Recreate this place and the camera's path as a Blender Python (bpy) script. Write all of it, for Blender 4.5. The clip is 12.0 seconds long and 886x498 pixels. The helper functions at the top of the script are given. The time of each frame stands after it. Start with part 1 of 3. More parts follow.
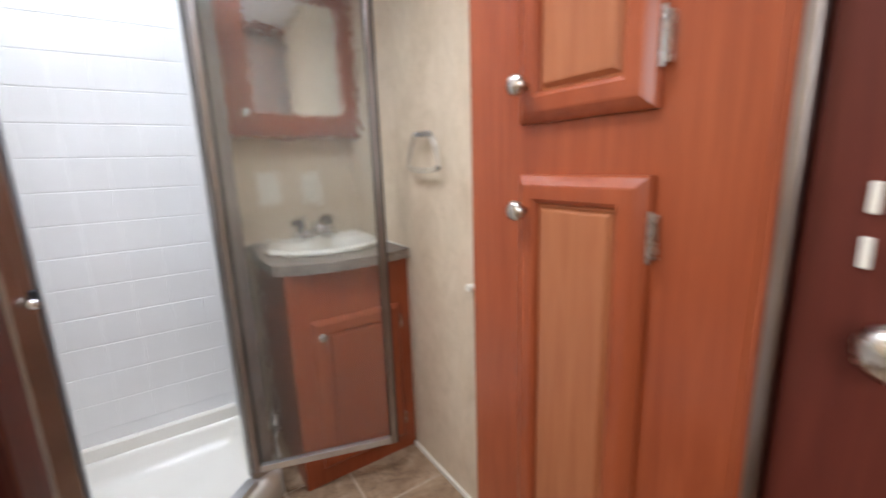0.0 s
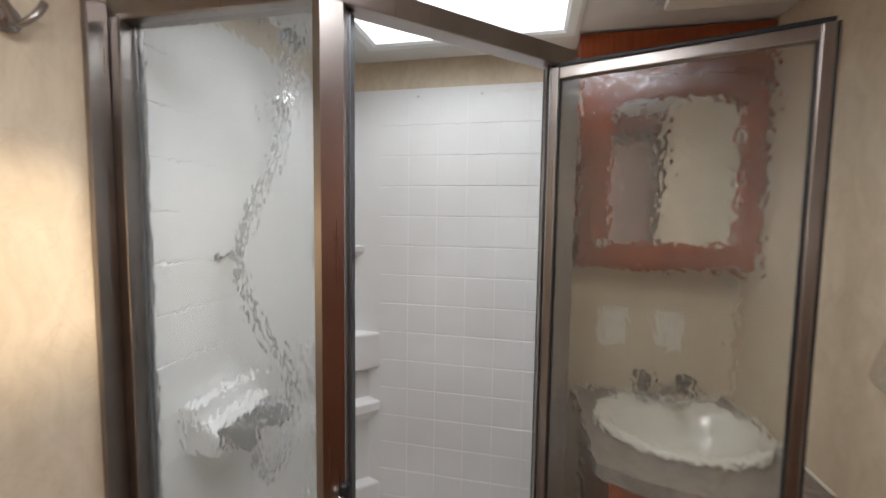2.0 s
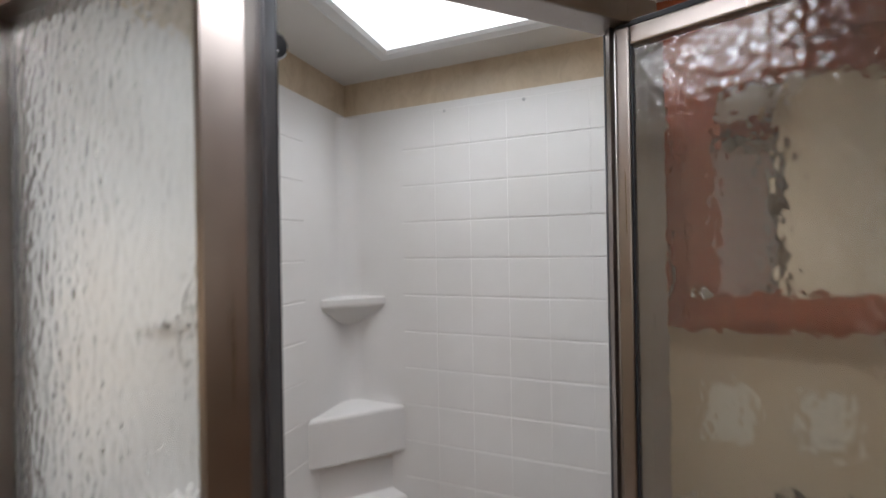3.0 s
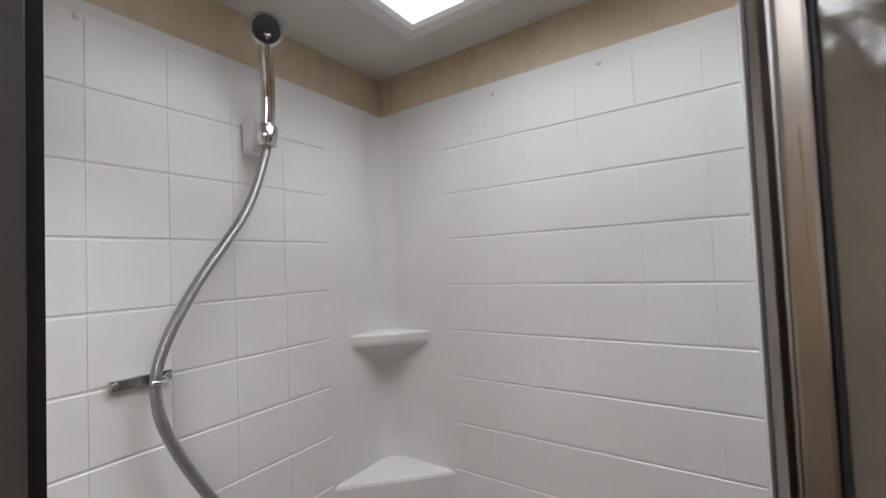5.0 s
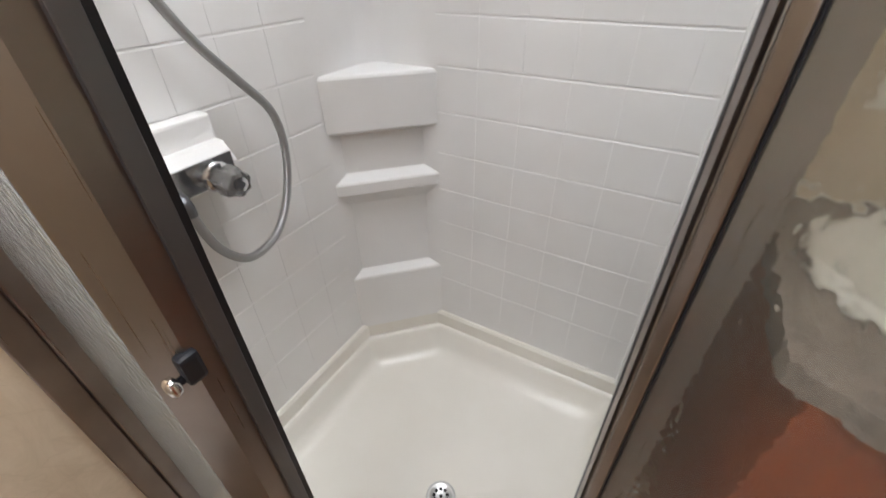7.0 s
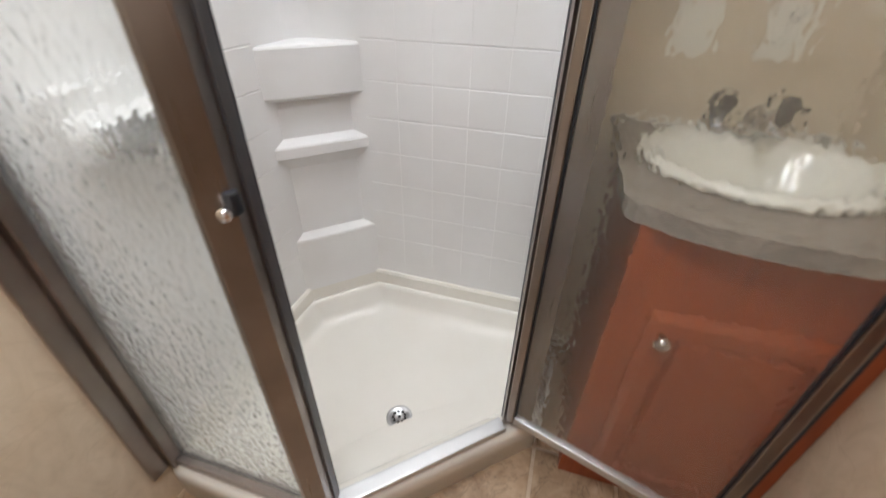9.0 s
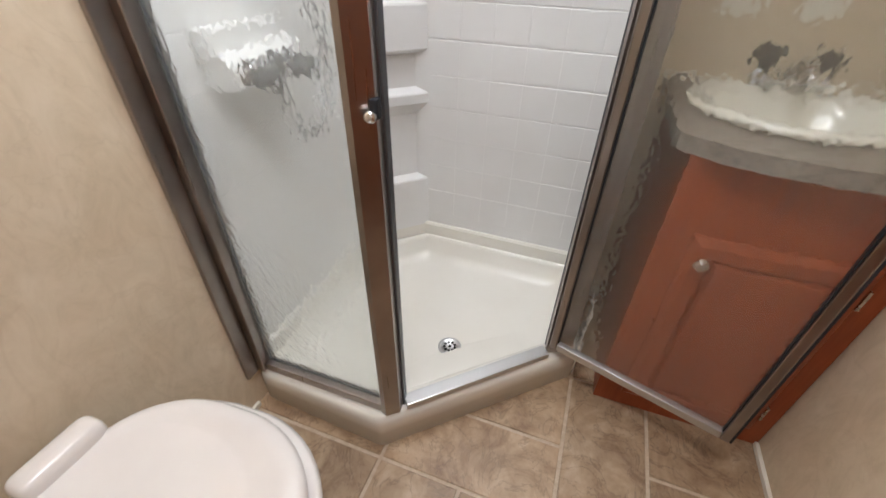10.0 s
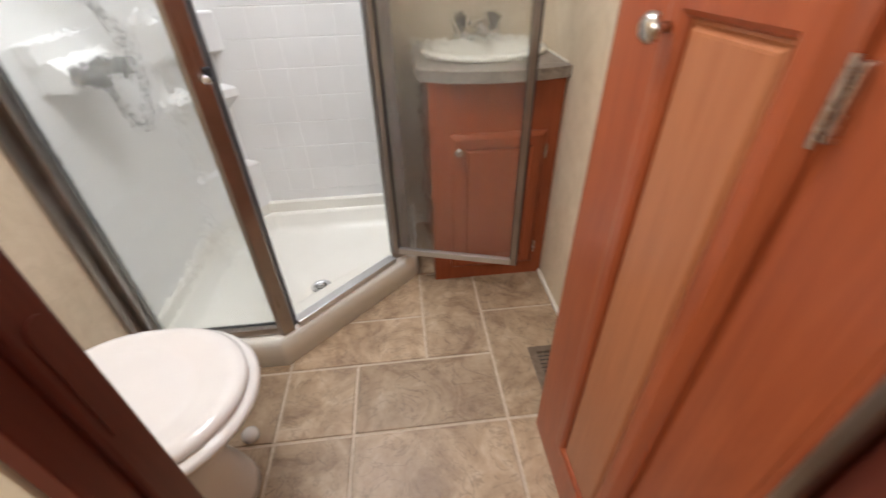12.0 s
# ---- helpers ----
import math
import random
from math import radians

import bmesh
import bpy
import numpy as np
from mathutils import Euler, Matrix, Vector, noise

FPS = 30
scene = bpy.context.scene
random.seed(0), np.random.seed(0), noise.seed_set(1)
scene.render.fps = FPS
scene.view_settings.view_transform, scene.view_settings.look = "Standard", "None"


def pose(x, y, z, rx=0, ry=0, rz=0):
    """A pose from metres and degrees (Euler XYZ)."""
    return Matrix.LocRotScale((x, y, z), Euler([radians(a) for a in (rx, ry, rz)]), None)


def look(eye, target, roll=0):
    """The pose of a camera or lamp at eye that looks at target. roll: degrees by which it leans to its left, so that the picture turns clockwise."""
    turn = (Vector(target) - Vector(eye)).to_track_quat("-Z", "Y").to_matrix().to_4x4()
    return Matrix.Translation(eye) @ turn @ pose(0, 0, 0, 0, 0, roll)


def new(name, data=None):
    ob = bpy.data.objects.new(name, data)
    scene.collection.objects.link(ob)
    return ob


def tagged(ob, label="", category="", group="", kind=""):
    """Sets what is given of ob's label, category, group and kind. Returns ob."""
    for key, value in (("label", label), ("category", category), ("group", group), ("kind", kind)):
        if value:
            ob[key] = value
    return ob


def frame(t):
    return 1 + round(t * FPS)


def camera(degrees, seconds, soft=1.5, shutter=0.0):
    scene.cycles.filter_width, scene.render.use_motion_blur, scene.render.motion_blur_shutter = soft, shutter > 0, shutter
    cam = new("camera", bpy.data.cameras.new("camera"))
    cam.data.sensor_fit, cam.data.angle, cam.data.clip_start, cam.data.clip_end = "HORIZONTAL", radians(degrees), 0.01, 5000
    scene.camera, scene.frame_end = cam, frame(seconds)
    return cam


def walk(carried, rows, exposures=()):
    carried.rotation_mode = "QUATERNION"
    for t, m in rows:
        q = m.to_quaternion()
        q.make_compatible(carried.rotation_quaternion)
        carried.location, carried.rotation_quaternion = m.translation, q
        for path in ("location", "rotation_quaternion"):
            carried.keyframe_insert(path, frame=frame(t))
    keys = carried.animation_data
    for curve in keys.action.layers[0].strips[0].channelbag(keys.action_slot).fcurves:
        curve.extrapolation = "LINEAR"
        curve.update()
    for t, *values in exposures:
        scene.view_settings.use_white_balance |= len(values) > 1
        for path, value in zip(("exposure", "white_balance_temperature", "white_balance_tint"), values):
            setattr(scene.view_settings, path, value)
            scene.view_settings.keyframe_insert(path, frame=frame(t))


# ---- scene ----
cam = camera(94.3, 12.0, 1.5, 0.5)
PATH = [
    (0, (0.646, -1.76, 1.108), (1.731, -0.131, 0.697), -1.9),
    (0.5, (0.661, -1.702, 1.157), (1.198, 0.188, 0.784), -0.2),
    (1, (0.724, -1.663, 1.282), (0.692, 0.301, 0.905), 1.0),
    (1.5, (0.729, -1.591, 1.342), (0.445, 0.371, 1.082), 1.1),
    (2, (0.73, -1.403, 1.364), (0.309, 0.546, 1.213), 0.8),
    (2.5, (0.719, -1.246, 1.375), (0.169, 0.674, 1.267), -0.1),
    (3, (0.739, -1.075, 1.392), (0.013, 0.789, 1.397), -1.0),
    (3.2, (0.756, -1.003, 1.419), (-0.068, 0.819, 1.471), -2.1),
    (5, (0.724, -0.803, 1.418), (-0.394, 0.854, 1.488), -2.4),
    (5.5, (0.691, -0.786, 1.329), (-0.407, 0.837, 0.926), -0.8),
    (6, (0.691, -0.796, 1.243), (-0.333, 0.737, 0.467), 0.1),
    (6.5, (0.705, -0.824, 1.192), (-0.207, 0.617, 0.147), 0.6),
    (7, (0.717, -0.867, 1.165), (-0.109, 0.521, -0.014), -1.1),
    (7.2, (0.715, -0.875, 1.161), (0.021, 0.542, -0.068), 1.0),
    (8.8, (0.745, -1.047, 1.136), (0.191, 0.484, -0.026), 0.5),
    (9, (0.772, -1.105, 1.122), (0.302, 0.465, -0.025), 1.1),
    (9.5, (0.746, -1.249, 1.098), (0.24, 0.264, -0.108), 0.0),
    (10, (0.724, -1.306, 1.095), (0.19, 0.196, -0.114), 1.3),
    (10.5, (0.759, -1.44, 1.106), (0.223, 0.05, -0.116), -0.2),
    (11, (0.791, -1.576, 1.099), (0.346, -0.066, -0.134), -2.3),
    (11.5, (0.785, -1.682, 1.112), (0.607, -0.098, -0.096), -2.5),
    (12, (0.831, -1.749, 1.103), (0.977, -0.143, -0.08), -1.6),
]
walk(cam, [(t, look(eye, target, roll)) for t, eye, target, roll in PATH],
     [(0, 1.05, 5950, 12), (.5, .9, 6100, 12), (1, .62, 6300, 12), (1.5, .35, 6400, 11), (2.5, .05, 6500, 12), (3.2, -.1, 6500, 13),
      (5, -.15, 6500, 12), (5.5, -.05, 6500, 12), (6.5, .45, 6500, 11), (7.2, .65, 6500, 11), (8.8, .85, 6450, 11), (9.5, .85, 6450, 11), (10.5, .8, 6500, 11), (12, 1.08, 6500, 11)])

# ---------------------------------------------------------------- light
world = bpy.data.worlds.new("world")
scene.world = world
world.use_nodes = True
wn = world.node_tree.nodes
sky = wn.new("ShaderNodeTexSky")
sky.sky_type = "NISHITA"
sky.sun_disc = False
sky.sun_elevation, sky.sun_rotation = radians(46), radians(105)
wn["Background"].inputs[1].default_value = 0.12
world.node_tree.links.new(sky.outputs[0], wn["Background"].inputs[0])


def area_lamp(name, m, sx, sy, watts, colour):
    d = bpy.data.lights.new(name, "AREA")
    d.shape, d.size, d.size_y, d.energy, d.color = "RECTANGLE", sx, sy, watts, colour
    ob = new(name, d)
    ob.matrix_world = m
    return ob


sun_data = bpy.data.lights.new("sun", "SUN")
sun_data.energy, sun_data.angle, sun_data.color = 3.6, radians(6), (1, .82, .56)
new("sun", sun_data).matrix_world = look((5.8, -2.5, 7.6), (0, -1.0, 1.3))
# daylight in the skylight's dome and the hall's end window
area_lamp("skylight_daylight", pose(.52, -.36, 2.215), .50, .36, 5.4, (.94, .96, .98))
# lamp added in an unseen vent to brighten wardrobe, walls and floor
area_lamp("unseen_vent_fill", pose(.60, -1.16, 1.985), .34, .34, 6.8, (.96, .975, 1))
area_lamp("hall_window_daylight", look((1.05, -3.07, 1.35), (1.05, 0, 1.0)), .8, .8, 1.3, (1, .95, .88))
# added fill for wardrobe and right wall; no window is known here
area_lamp("hall_side_fill", look((.03, -2.35, 1.45), (1.3, -1.2, 1.0)), .55, .5, 5.0, (1, .96, .90))

# ---------------------------------------------------------------- materials


def material(name, colour, rough=.5, metal=0.0):
    m = bpy.data.materials.new(name)
    m.use_nodes = True
    b = m.node_tree.nodes["Principled BSDF"]
    b.inputs["Base Color"].default_value = (*colour, 1)
    b.inputs["Roughness"].default_value = rough
    b.inputs["Metallic"].default_value = metal
    return m


def nodes_of(m):
    t = m.node_tree
    return t.nodes, t.links, t.nodes["Principled BSDF"]


def coords(m, scale=(1, 1, 1), world_space=True):
    n, l, b = nodes_of(m)
    mp = n.new("ShaderNodeMapping")
    mp.inputs["Scale"].default_value = scale
    if world_space:
        l.new(n.new("ShaderNodeNewGeometry").outputs["Position"], mp.inputs[0])
    else:
        l.new(n.new("ShaderNodeTexCoord").outputs["Object"], mp.inputs[0])
    return mp.outputs[0]


def noise_tex(m, vec, scale, detail=4, rough=.5, distort=0.0):
    n, l, b = nodes_of(m)
    t = n.new("ShaderNodeTexNoise")
    t.inputs["Scale"].default_value, t.inputs["Detail"].default_value = scale, detail
    t.inputs["Roughness"].default_value, t.inputs["Distortion"].default_value = rough, distort
    l.new(vec, t.inputs["Vector"])
    return t.outputs[0]


def ramp(m, fac, stops):
    n, l, b = nodes_of(m)
    r = n.new("ShaderNodeValToRGB")
    e = r.color_ramp.elements
    while len(e) < len(stops):
        e.new(.5)
    for q, (p, c) in zip(e, stops):
        q.position, q.color = p, (*c, 1)
    l.new(fac, r.inputs[0])
    return r.outputs[0]


def mix(m, fac, a, b_, mode="MIX"):
    n, l, b = nodes_of(m)
    x = n.new("ShaderNodeMix")
    x.data_type, x.blend_type = "RGBA", mode
    if isinstance(fac, float):
        x.inputs[0].default_value = fac
    else:
        l.new(fac, x.inputs[0])
    for s, v in ((6, a), (7, b_)):
        if isinstance(v, tuple):
            x.inputs[s].default_value = (*v, 1)
        else:
            l.new(v, x.inputs[s])
    return x.outputs[2]


def bump(m, height, strength=.2, dist=.002):
    n, l, b = nodes_of(m)
    x = n.new("ShaderNodeBump")
    x.inputs["Strength"].default_value, x.inputs["Distance"].default_value = strength, dist
    l.new(height, x.inputs["Height"])
    l.new(x.outputs[0], b.inputs["Normal"])


def set_colour(m, out):
    n, l, b = nodes_of(m)
    l.new(out, b.inputs["Base Color"])


def set_rough(m, fac, lo, hi):
    n, l, b = nodes_of(m)
    r = n.new("ShaderNodeMapRange")
    r.inputs[3].default_value, r.inputs[4].default_value = lo, hi
    l.new(fac, r.inputs[0])
    l.new(r.outputs[0], b.inputs["Roughness"])


def wood(name, dark, mid, light, rough=.32, random_tone=False):
    m = material(name, mid, rough)
    v = coords(m, (14, 14, .9))
    g = noise_tex(m, v, 3.2, 6, .6, 1.2)
    fine = noise_tex(m, coords(m, (120, 120, 3)), 2, 3, .6)
    big = noise_tex(m, coords(m, (1.5, 1.5, .6)), 2.0, 3)
    c = ramp(m, g, [(.30, dark), (.5, mid), (.72, light)])
    c = mix(m, .22, c, ramp(m, fine, [(.35, dark), (.65, light)]))
    c = mix(m, .3, c, ramp(m, big, [(.35, dark), (.65, light)]))
    set_colour(m, c)
    set_rough(m, big, rough - .08, rough + .1)
    bump(m, fine, .12, .0006)
    nodes_of(m)[2].inputs["Coat Weight"].default_value = .10
    nodes_of(m)[2].inputs["Coat Roughness"].default_value = .2
    nodes_of(m)[2].inputs["Specular IOR Level"].default_value = .35
    return m


def wallpaper(name):
    m = material(name, (.60, .48, .34), .55)
    big = noise_tex(m, coords(m), 3.2, 5, .6, 1.0)
    fib = noise_tex(m, coords(m, (1.4, 1.4, .7)), 11, 7, .68, 1.6)
    c = ramp(m, big, [(.30, (.58, .470, .330)), (.5, (.66, .550, .405)), (.70, (.73, .625, .48))])
    c = mix(m, .45, c, ramp(m, fib, [(.32, (.54, .44, .305)), (.5, (.67, .56, .415)), (.66, (.76, .655, .51))]))
    v = noise_tex(m, coords(m, (1, 1, .8)), 4.5, 3, .5, 2.4)
    vein = ramp(m, v, [(.485, (0, 0, 0)), (.5, (1, 1, 1)), (.515, (0, 0, 0))])
    c = mix(m, mix(m, .2, (0, 0, 0), vein), c, (.50, .395, .265))
    set_colour(m, c)
    bump(m, fib, .09, .001)
    return m


M_WALL = wallpaper("beige_wallpaper")
M_RED = wood("cherry_wood", (.215, .042, .013), (.305, .068, .022), (.39, .098, .034))
M_REDP = wood("cherry_panel", (.29, .092, .034), (.36, .125, .050), (.43, .165, .070))
M_MAROON = wood("maroon_trim_wood", (.075, .015, .010), (.115, .024, .015), (.16, .036, .021), .38)

M_WHITE = material("white_moulded_plastic", (.79, .785, .775), .32)
q = noise_tex(M_WHITE, coords(M_WHITE), 3, 4)
set_colour(M_WHITE, ramp(M_WHITE, q, [(.3, (.75, .74, .725)), (.7, (.82, .815, .805))]))
set_rough(M_WHITE, noise_tex(M_WHITE, coords(M_WHITE), 14, 4), .24, .44)
bump(M_WHITE, noise_tex(M_WHITE, coords(M_WHITE), 22, 3), .10, .003)

M_PAN = material("ivory_acrylic", (.80, .77, .69), .22)
q = noise_tex(M_PAN, coords(M_PAN), 6, 6, .6)
set_colour(M_PAN, ramp(M_PAN, q, [(.3, (.80, .77, .70)), (.7, (.83, .805, .74))]))
set_rough(M_PAN, noise_tex(M_PAN, coords(M_PAN), 2.5, 3), .20, .28)

M_CEIL = material("white_ceiling_vinyl", (.76, .75, .73), .6)
q = noise_tex(M_CEIL, coords(M_CEIL), 60, 4)
bump(M_CEIL, q, .15, .001)
set_colour(M_CEIL, ramp(M_CEIL, noise_tex(M_CEIL, coords(M_CEIL), 4, 4), [(.3, (.71, .70, .675)), (.7, (.79, .78, .76))]))

M_ALU = material("satin_nickel_aluminium", (.42, .385, .36), .30, 1)
q = noise_tex(M_ALU, coords(M_ALU, (60, 60, 1.2)), 4, 3)
set_rough(M_ALU, q, .22, .40)
set_colour(M_ALU, ramp(M_ALU, noise_tex(M_ALU, coords(M_ALU), 7, 4), [(.3, (.30, .265, .245)), (.7, (.40, .36, .335))]))
M_BRIGHT = material("bright_aluminium", (.62, .62, .62), .34, 1)
set_rough(M_BRIGHT, noise_tex(M_BRIGHT, coords(M_BRIGHT), 30, 3), .30, .42)
M_GUN = material("grey_anodised_aluminium", (.17, .175, .19), .36, .8)
set_rough(M_GUN, noise_tex(M_GUN, coords(M_GUN, (60, 60, 1.2)), 4, 3), .30, .44)
M_CHROME = material("chrome", (.72, .72, .73), .09, 1)
set_rough(M_CHROME, noise_tex(M_CHROME, coords(M_CHROME), 40, 3), .05, .16)
M_NICKEL = material("brushed_nickel_knob", (.62, .58, .53), .26, 1)
set_rough(M_NICKEL, noise_tex(M_NICKEL, coords(M_NICKEL), 60, 3), .18, .36)
M_BLACK = material("black_rubber", (.012, .014, .02), .45)
set_rough(M_BLACK, noise_tex(M_BLACK, coords(M_BLACK), 50, 3), .35, .6)
M_HOSE = material("grey_metal_hose", (.36, .36, .36), .32, .85)
w = M_HOSE.node_tree.nodes.new("ShaderNodeTexWave")
w.inputs["Scale"].default_value = 90
w.bands_direction = "Z"
M_HOSE.node_tree.links.new(coords(M_HOSE), w.inputs[0])
bump(M_HOSE, w.outputs[1], .5, .001)

M_PORC = material("white_toilet_china", (.80, .765, .74), .14)
q = noise_tex(M_PORC, coords(M_PORC), 9, 4)
set_colour(M_PORC, ramp(M_PORC, q, [(.3, (.78, .745, .72)), (.7, (.82, .79, .765))]))
set_rough(M_PORC, q, .10, .22)
M_SINK = material("ivory_sink", (.78, .75, .66), .16)
q = noise_tex(M_SINK, coords(M_SINK), 9, 4)
set_colour(M_SINK, ramp(M_SINK, q, [(.3, (.76, .725, .63)), (.7, (.81, .785, .70))]))
set_rough(M_SINK, q, .1, .24)
M_PLATE = material("ivory_plastic", (.82, .78, .68), .35)
set_rough(M_PLATE, noise_tex(M_PLATE, coords(M_PLATE), 30, 3), .28, .45)

M_COUNTER = material("grey_brown_stone_laminate", (.25, .205, .17), .34)
a = noise_tex(M_COUNTER, coords(M_COUNTER), 26, 8, .7, .6)
b2 = noise_tex(M_COUNTER, coords(M_COUNTER), 90, 5, .6)
c = ramp(M_COUNTER, a, [(.30, (.11, .085, .07)), (.46, (.22, .18, .15)), (.6, (.30, .25, .21)), (.75, (.40, .35, .30))])
set_colour(M_COUNTER, mix(M_COUNTER, .3, c, ramp(M_COUNTER, b2, [(.4, (.12, .095, .08)), (.62, (.38, .33, .28))])))
bump(M_COUNTER, b2, .06, .0006)

M_TILE = material("tan_slate_vinyl_tile", (.30, .225, .155), .36)
n_, l_, p_ = nodes_of(M_TILE)
inf = n_.new("ShaderNodeObjectInfo")
off = n_.new("ShaderNodeVectorMath")
off.operation = "MULTIPLY_ADD"
cmb = n_.new("ShaderNodeCombineXYZ")
for k in range(3):
    l_.new(inf.outputs["Random"], cmb.inputs[k])
off.inputs[1].default_value = (37, 17, 5)
l_.new(cmb.outputs[0], off.inputs[0])
l_.new(n_.new("ShaderNodeNewGeometry").outputs["Position"], off.inputs[2])
vec = off.outputs[0]
a = noise_tex(M_TILE, vec, 8, 7, .62, 1.0)
vn = noise_tex(M_TILE, vec, 7, 4, .6, 2.2)
vein = ramp(M_TILE, vn, [(.478, (0, 0, 0)), (.5, (1, 1, 1)), (.522, (0, 0, 0))])
fine = noise_tex(M_TILE, vec, 45, 6, .65)
c = ramp(M_TILE, a, [(.32, (.21, .115, .060)), (.44, (.37, .245, .145)), (.56, (.49, .345, .215)), (.68, (.60, .45, .31))])
c = mix(M_TILE, .3, c, ramp(M_TILE, fine, [(.35, (.22, .155, .10)), (.65, (.43, .345, .255))]))
c = mix(M_TILE, mix(M_TILE, .5, (0, 0, 0), vein), c, (.15, .098, .062))
tone = n_.new("ShaderNodeHueSaturation")
mr = n_.new("ShaderNodeMapRange")
mr.inputs[3].default_value, mr.inputs[4].default_value = .86, 1.10
l_.new(inf.outputs["Random"], mr.inputs[0])
l_.new(mr.outputs[0], tone.inputs["Value"])
l_.new(c, tone.inputs["Color"])
set_colour(M_TILE, tone.outputs[0])
set_rough(M_TILE, fine, .26, .48)
bump(M_TILE, a, .6, .003)
M_GROUT = material("pale_grout", (.42, .345, .26), .7)
set_colour(M_GROUT, ramp(M_GROUT, noise_tex(M_GROUT, coords(M_GROUT), 60, 5), [(.3, (.47, .37, .27)), (.7, (.58, .475, .365))]))

M_GLASS = bpy.data.materials.new("rain_glass")
M_GLASS.use_nodes = True
n_, l_, p_ = nodes_of(M_GLASS)
p_.inputs["Transmission Weight"].default_value = 1
p_.inputs["Roughness"].default_value = .09
p_.inputs["IOR"].default_value = 1.45
p_.inputs["Base Color"].default_value = (.93, .955, .95, 1)
vor = n_.new("ShaderNodeTexVoronoi")
vor.feature = "SMOOTH_F1"
vor.inputs["Scale"].default_value = 88
vor.inputs["Smoothness"].default_value = .8
l_.new(coords(M_GLASS, (1.1, 1.1, .75)), vor.inputs["Vector"])
big = noise_tex(M_GLASS, coords(M_GLASS, (1, 1, .6)), 26, 2, .5, .8)
add = n_.new("ShaderNodeMath")
l_.new(vor.outputs["Distance"], add.inputs[0])
l_.new(big, add.inputs[1])
bump(M_GLASS, add.outputs[0], .42, .0024)
milk = n_.new("ShaderNodeBsdfTranslucent")
milk.inputs["Color"].default_value = (.86, .90, .88, 1)
blend = n_.new("ShaderNodeMixShader")
blend.inputs[0].default_value = .09
l_.new(p_.outputs[0], blend.inputs[1])
l_.new(milk.outputs[0], blend.inputs[2])
l_.new(blend.outputs[0], n_["Material Output"].inputs["Surface"])

M_MIRROR = material("silvered_mirror", (.86, .87, .86), .015, 1)
M_ACRYL = bpy.data.materials.new("clear_acrylic")
M_ACRYL.use_nodes = True
p_ = nodes_of(M_ACRYL)[2]
p_.inputs["Transmission Weight"].default_value = .95
p_.inputs["Roughness"].default_value = .06
p_.inputs["Base Color"].default_value = (.9, .9, .89, 1)
M_SMOKE = bpy.data.materials.new("smoky_acrylic")
M_SMOKE.use_nodes = True
p_ = nodes_of(M_SMOKE)[2]
p_.inputs["Transmission Weight"].default_value = .6
p_.inputs["Roughness"].default_value = .1
p_.inputs["Base Color"].default_value = (.22, .21, .20, 1)
M_KNOB = bpy.data.materials.new("grey_clear_acrylic")
M_KNOB.use_nodes = True
p_ = nodes_of(M_KNOB)[2]
p_.inputs["Transmission Weight"].default_value = .7
p_.inputs["Roughness"].default_value = .15
p_.inputs["Base Color"].default_value = (.30, .295, .29, 1)
M_VENT = material("brown_metal_register", (.20, .15, .11), .4, .4)
set_colour(M_VENT, ramp(M_VENT, noise_tex(M_VENT, coords(M_VENT), 40, 4), [(.3, (.16, .115, .08)), (.7, (.25, .19, .14))]))
# near-black colour stands in for shade inside holes, slots and the register
M_DARK = material("opening_shade", (.01, .009, .008), .8)
M_LAMP = material("frosted_lamp_lens", (.85, .82, .75), .4)
M_DOME = material("white_skylight_plastic", (.82, .84, .85), .35)
set_rough(M_DOME, noise_tex(M_DOME, coords(M_DOME), 20, 3), .3, .45)

# ---------------------------------------------------------------- mesh helpers


def finish(bm, name, mat, parent=None, label="", smooth=False):
    bmesh.ops.recalc_face_normals(bm, faces=bm.faces)
    me = bpy.data.meshes.new(name)
    bm.to_mesh(me)
    bm.free()
    me.materials.append(mat)
    for p in me.polygons:
        p.use_smooth = smooth
    ob = new(name, me)
    if parent:
        ob.parent = parent
        ob.matrix_parent_inverse = parent.matrix_basis.inverted()
    if label:
        ob["label"] = label
    return ob


def part(name, bm, mat, parent, label="", smooth=False):
    return finish(bm, name, mat, parent, label, smooth)


def thing(name, at, label, category, group="", kind=""):
    ob = new(name)
    ob.empty_display_size = .05
    ob.matrix_basis = pose(*at)
    return tagged(ob, label, category, group, kind)


def box(x0, y0, z0, x1, y1, z1, bevel=0.0, seg=2):
    bm = bmesh.new()
    bmesh.ops.create_cube(bm, size=1)
    for v in bm.verts:
        v.co = Vector(((x0 + x1) / 2 + v.co.x * (x1 - x0), (y0 + y1) / 2 + v.co.y * (y1 - y0), (z0 + z1) / 2 + v.co.z * (z1 - z0)))
    if bevel:
        bmesh.ops.bevel(bm, geom=bm.edges[:], offset=bevel, segments=seg, profile=.6, affect="EDGES")
    return bm


def moved(bm, m):
    bmesh.ops.transform(bm, matrix=m, verts=bm.verts)
    return bm


def join(a, b):
    me = bpy.data.meshes.new("tmp")
    b.to_mesh(me)
    b.free()
    a.from_mesh(me)
    bpy.data.meshes.remove(me)
    return a


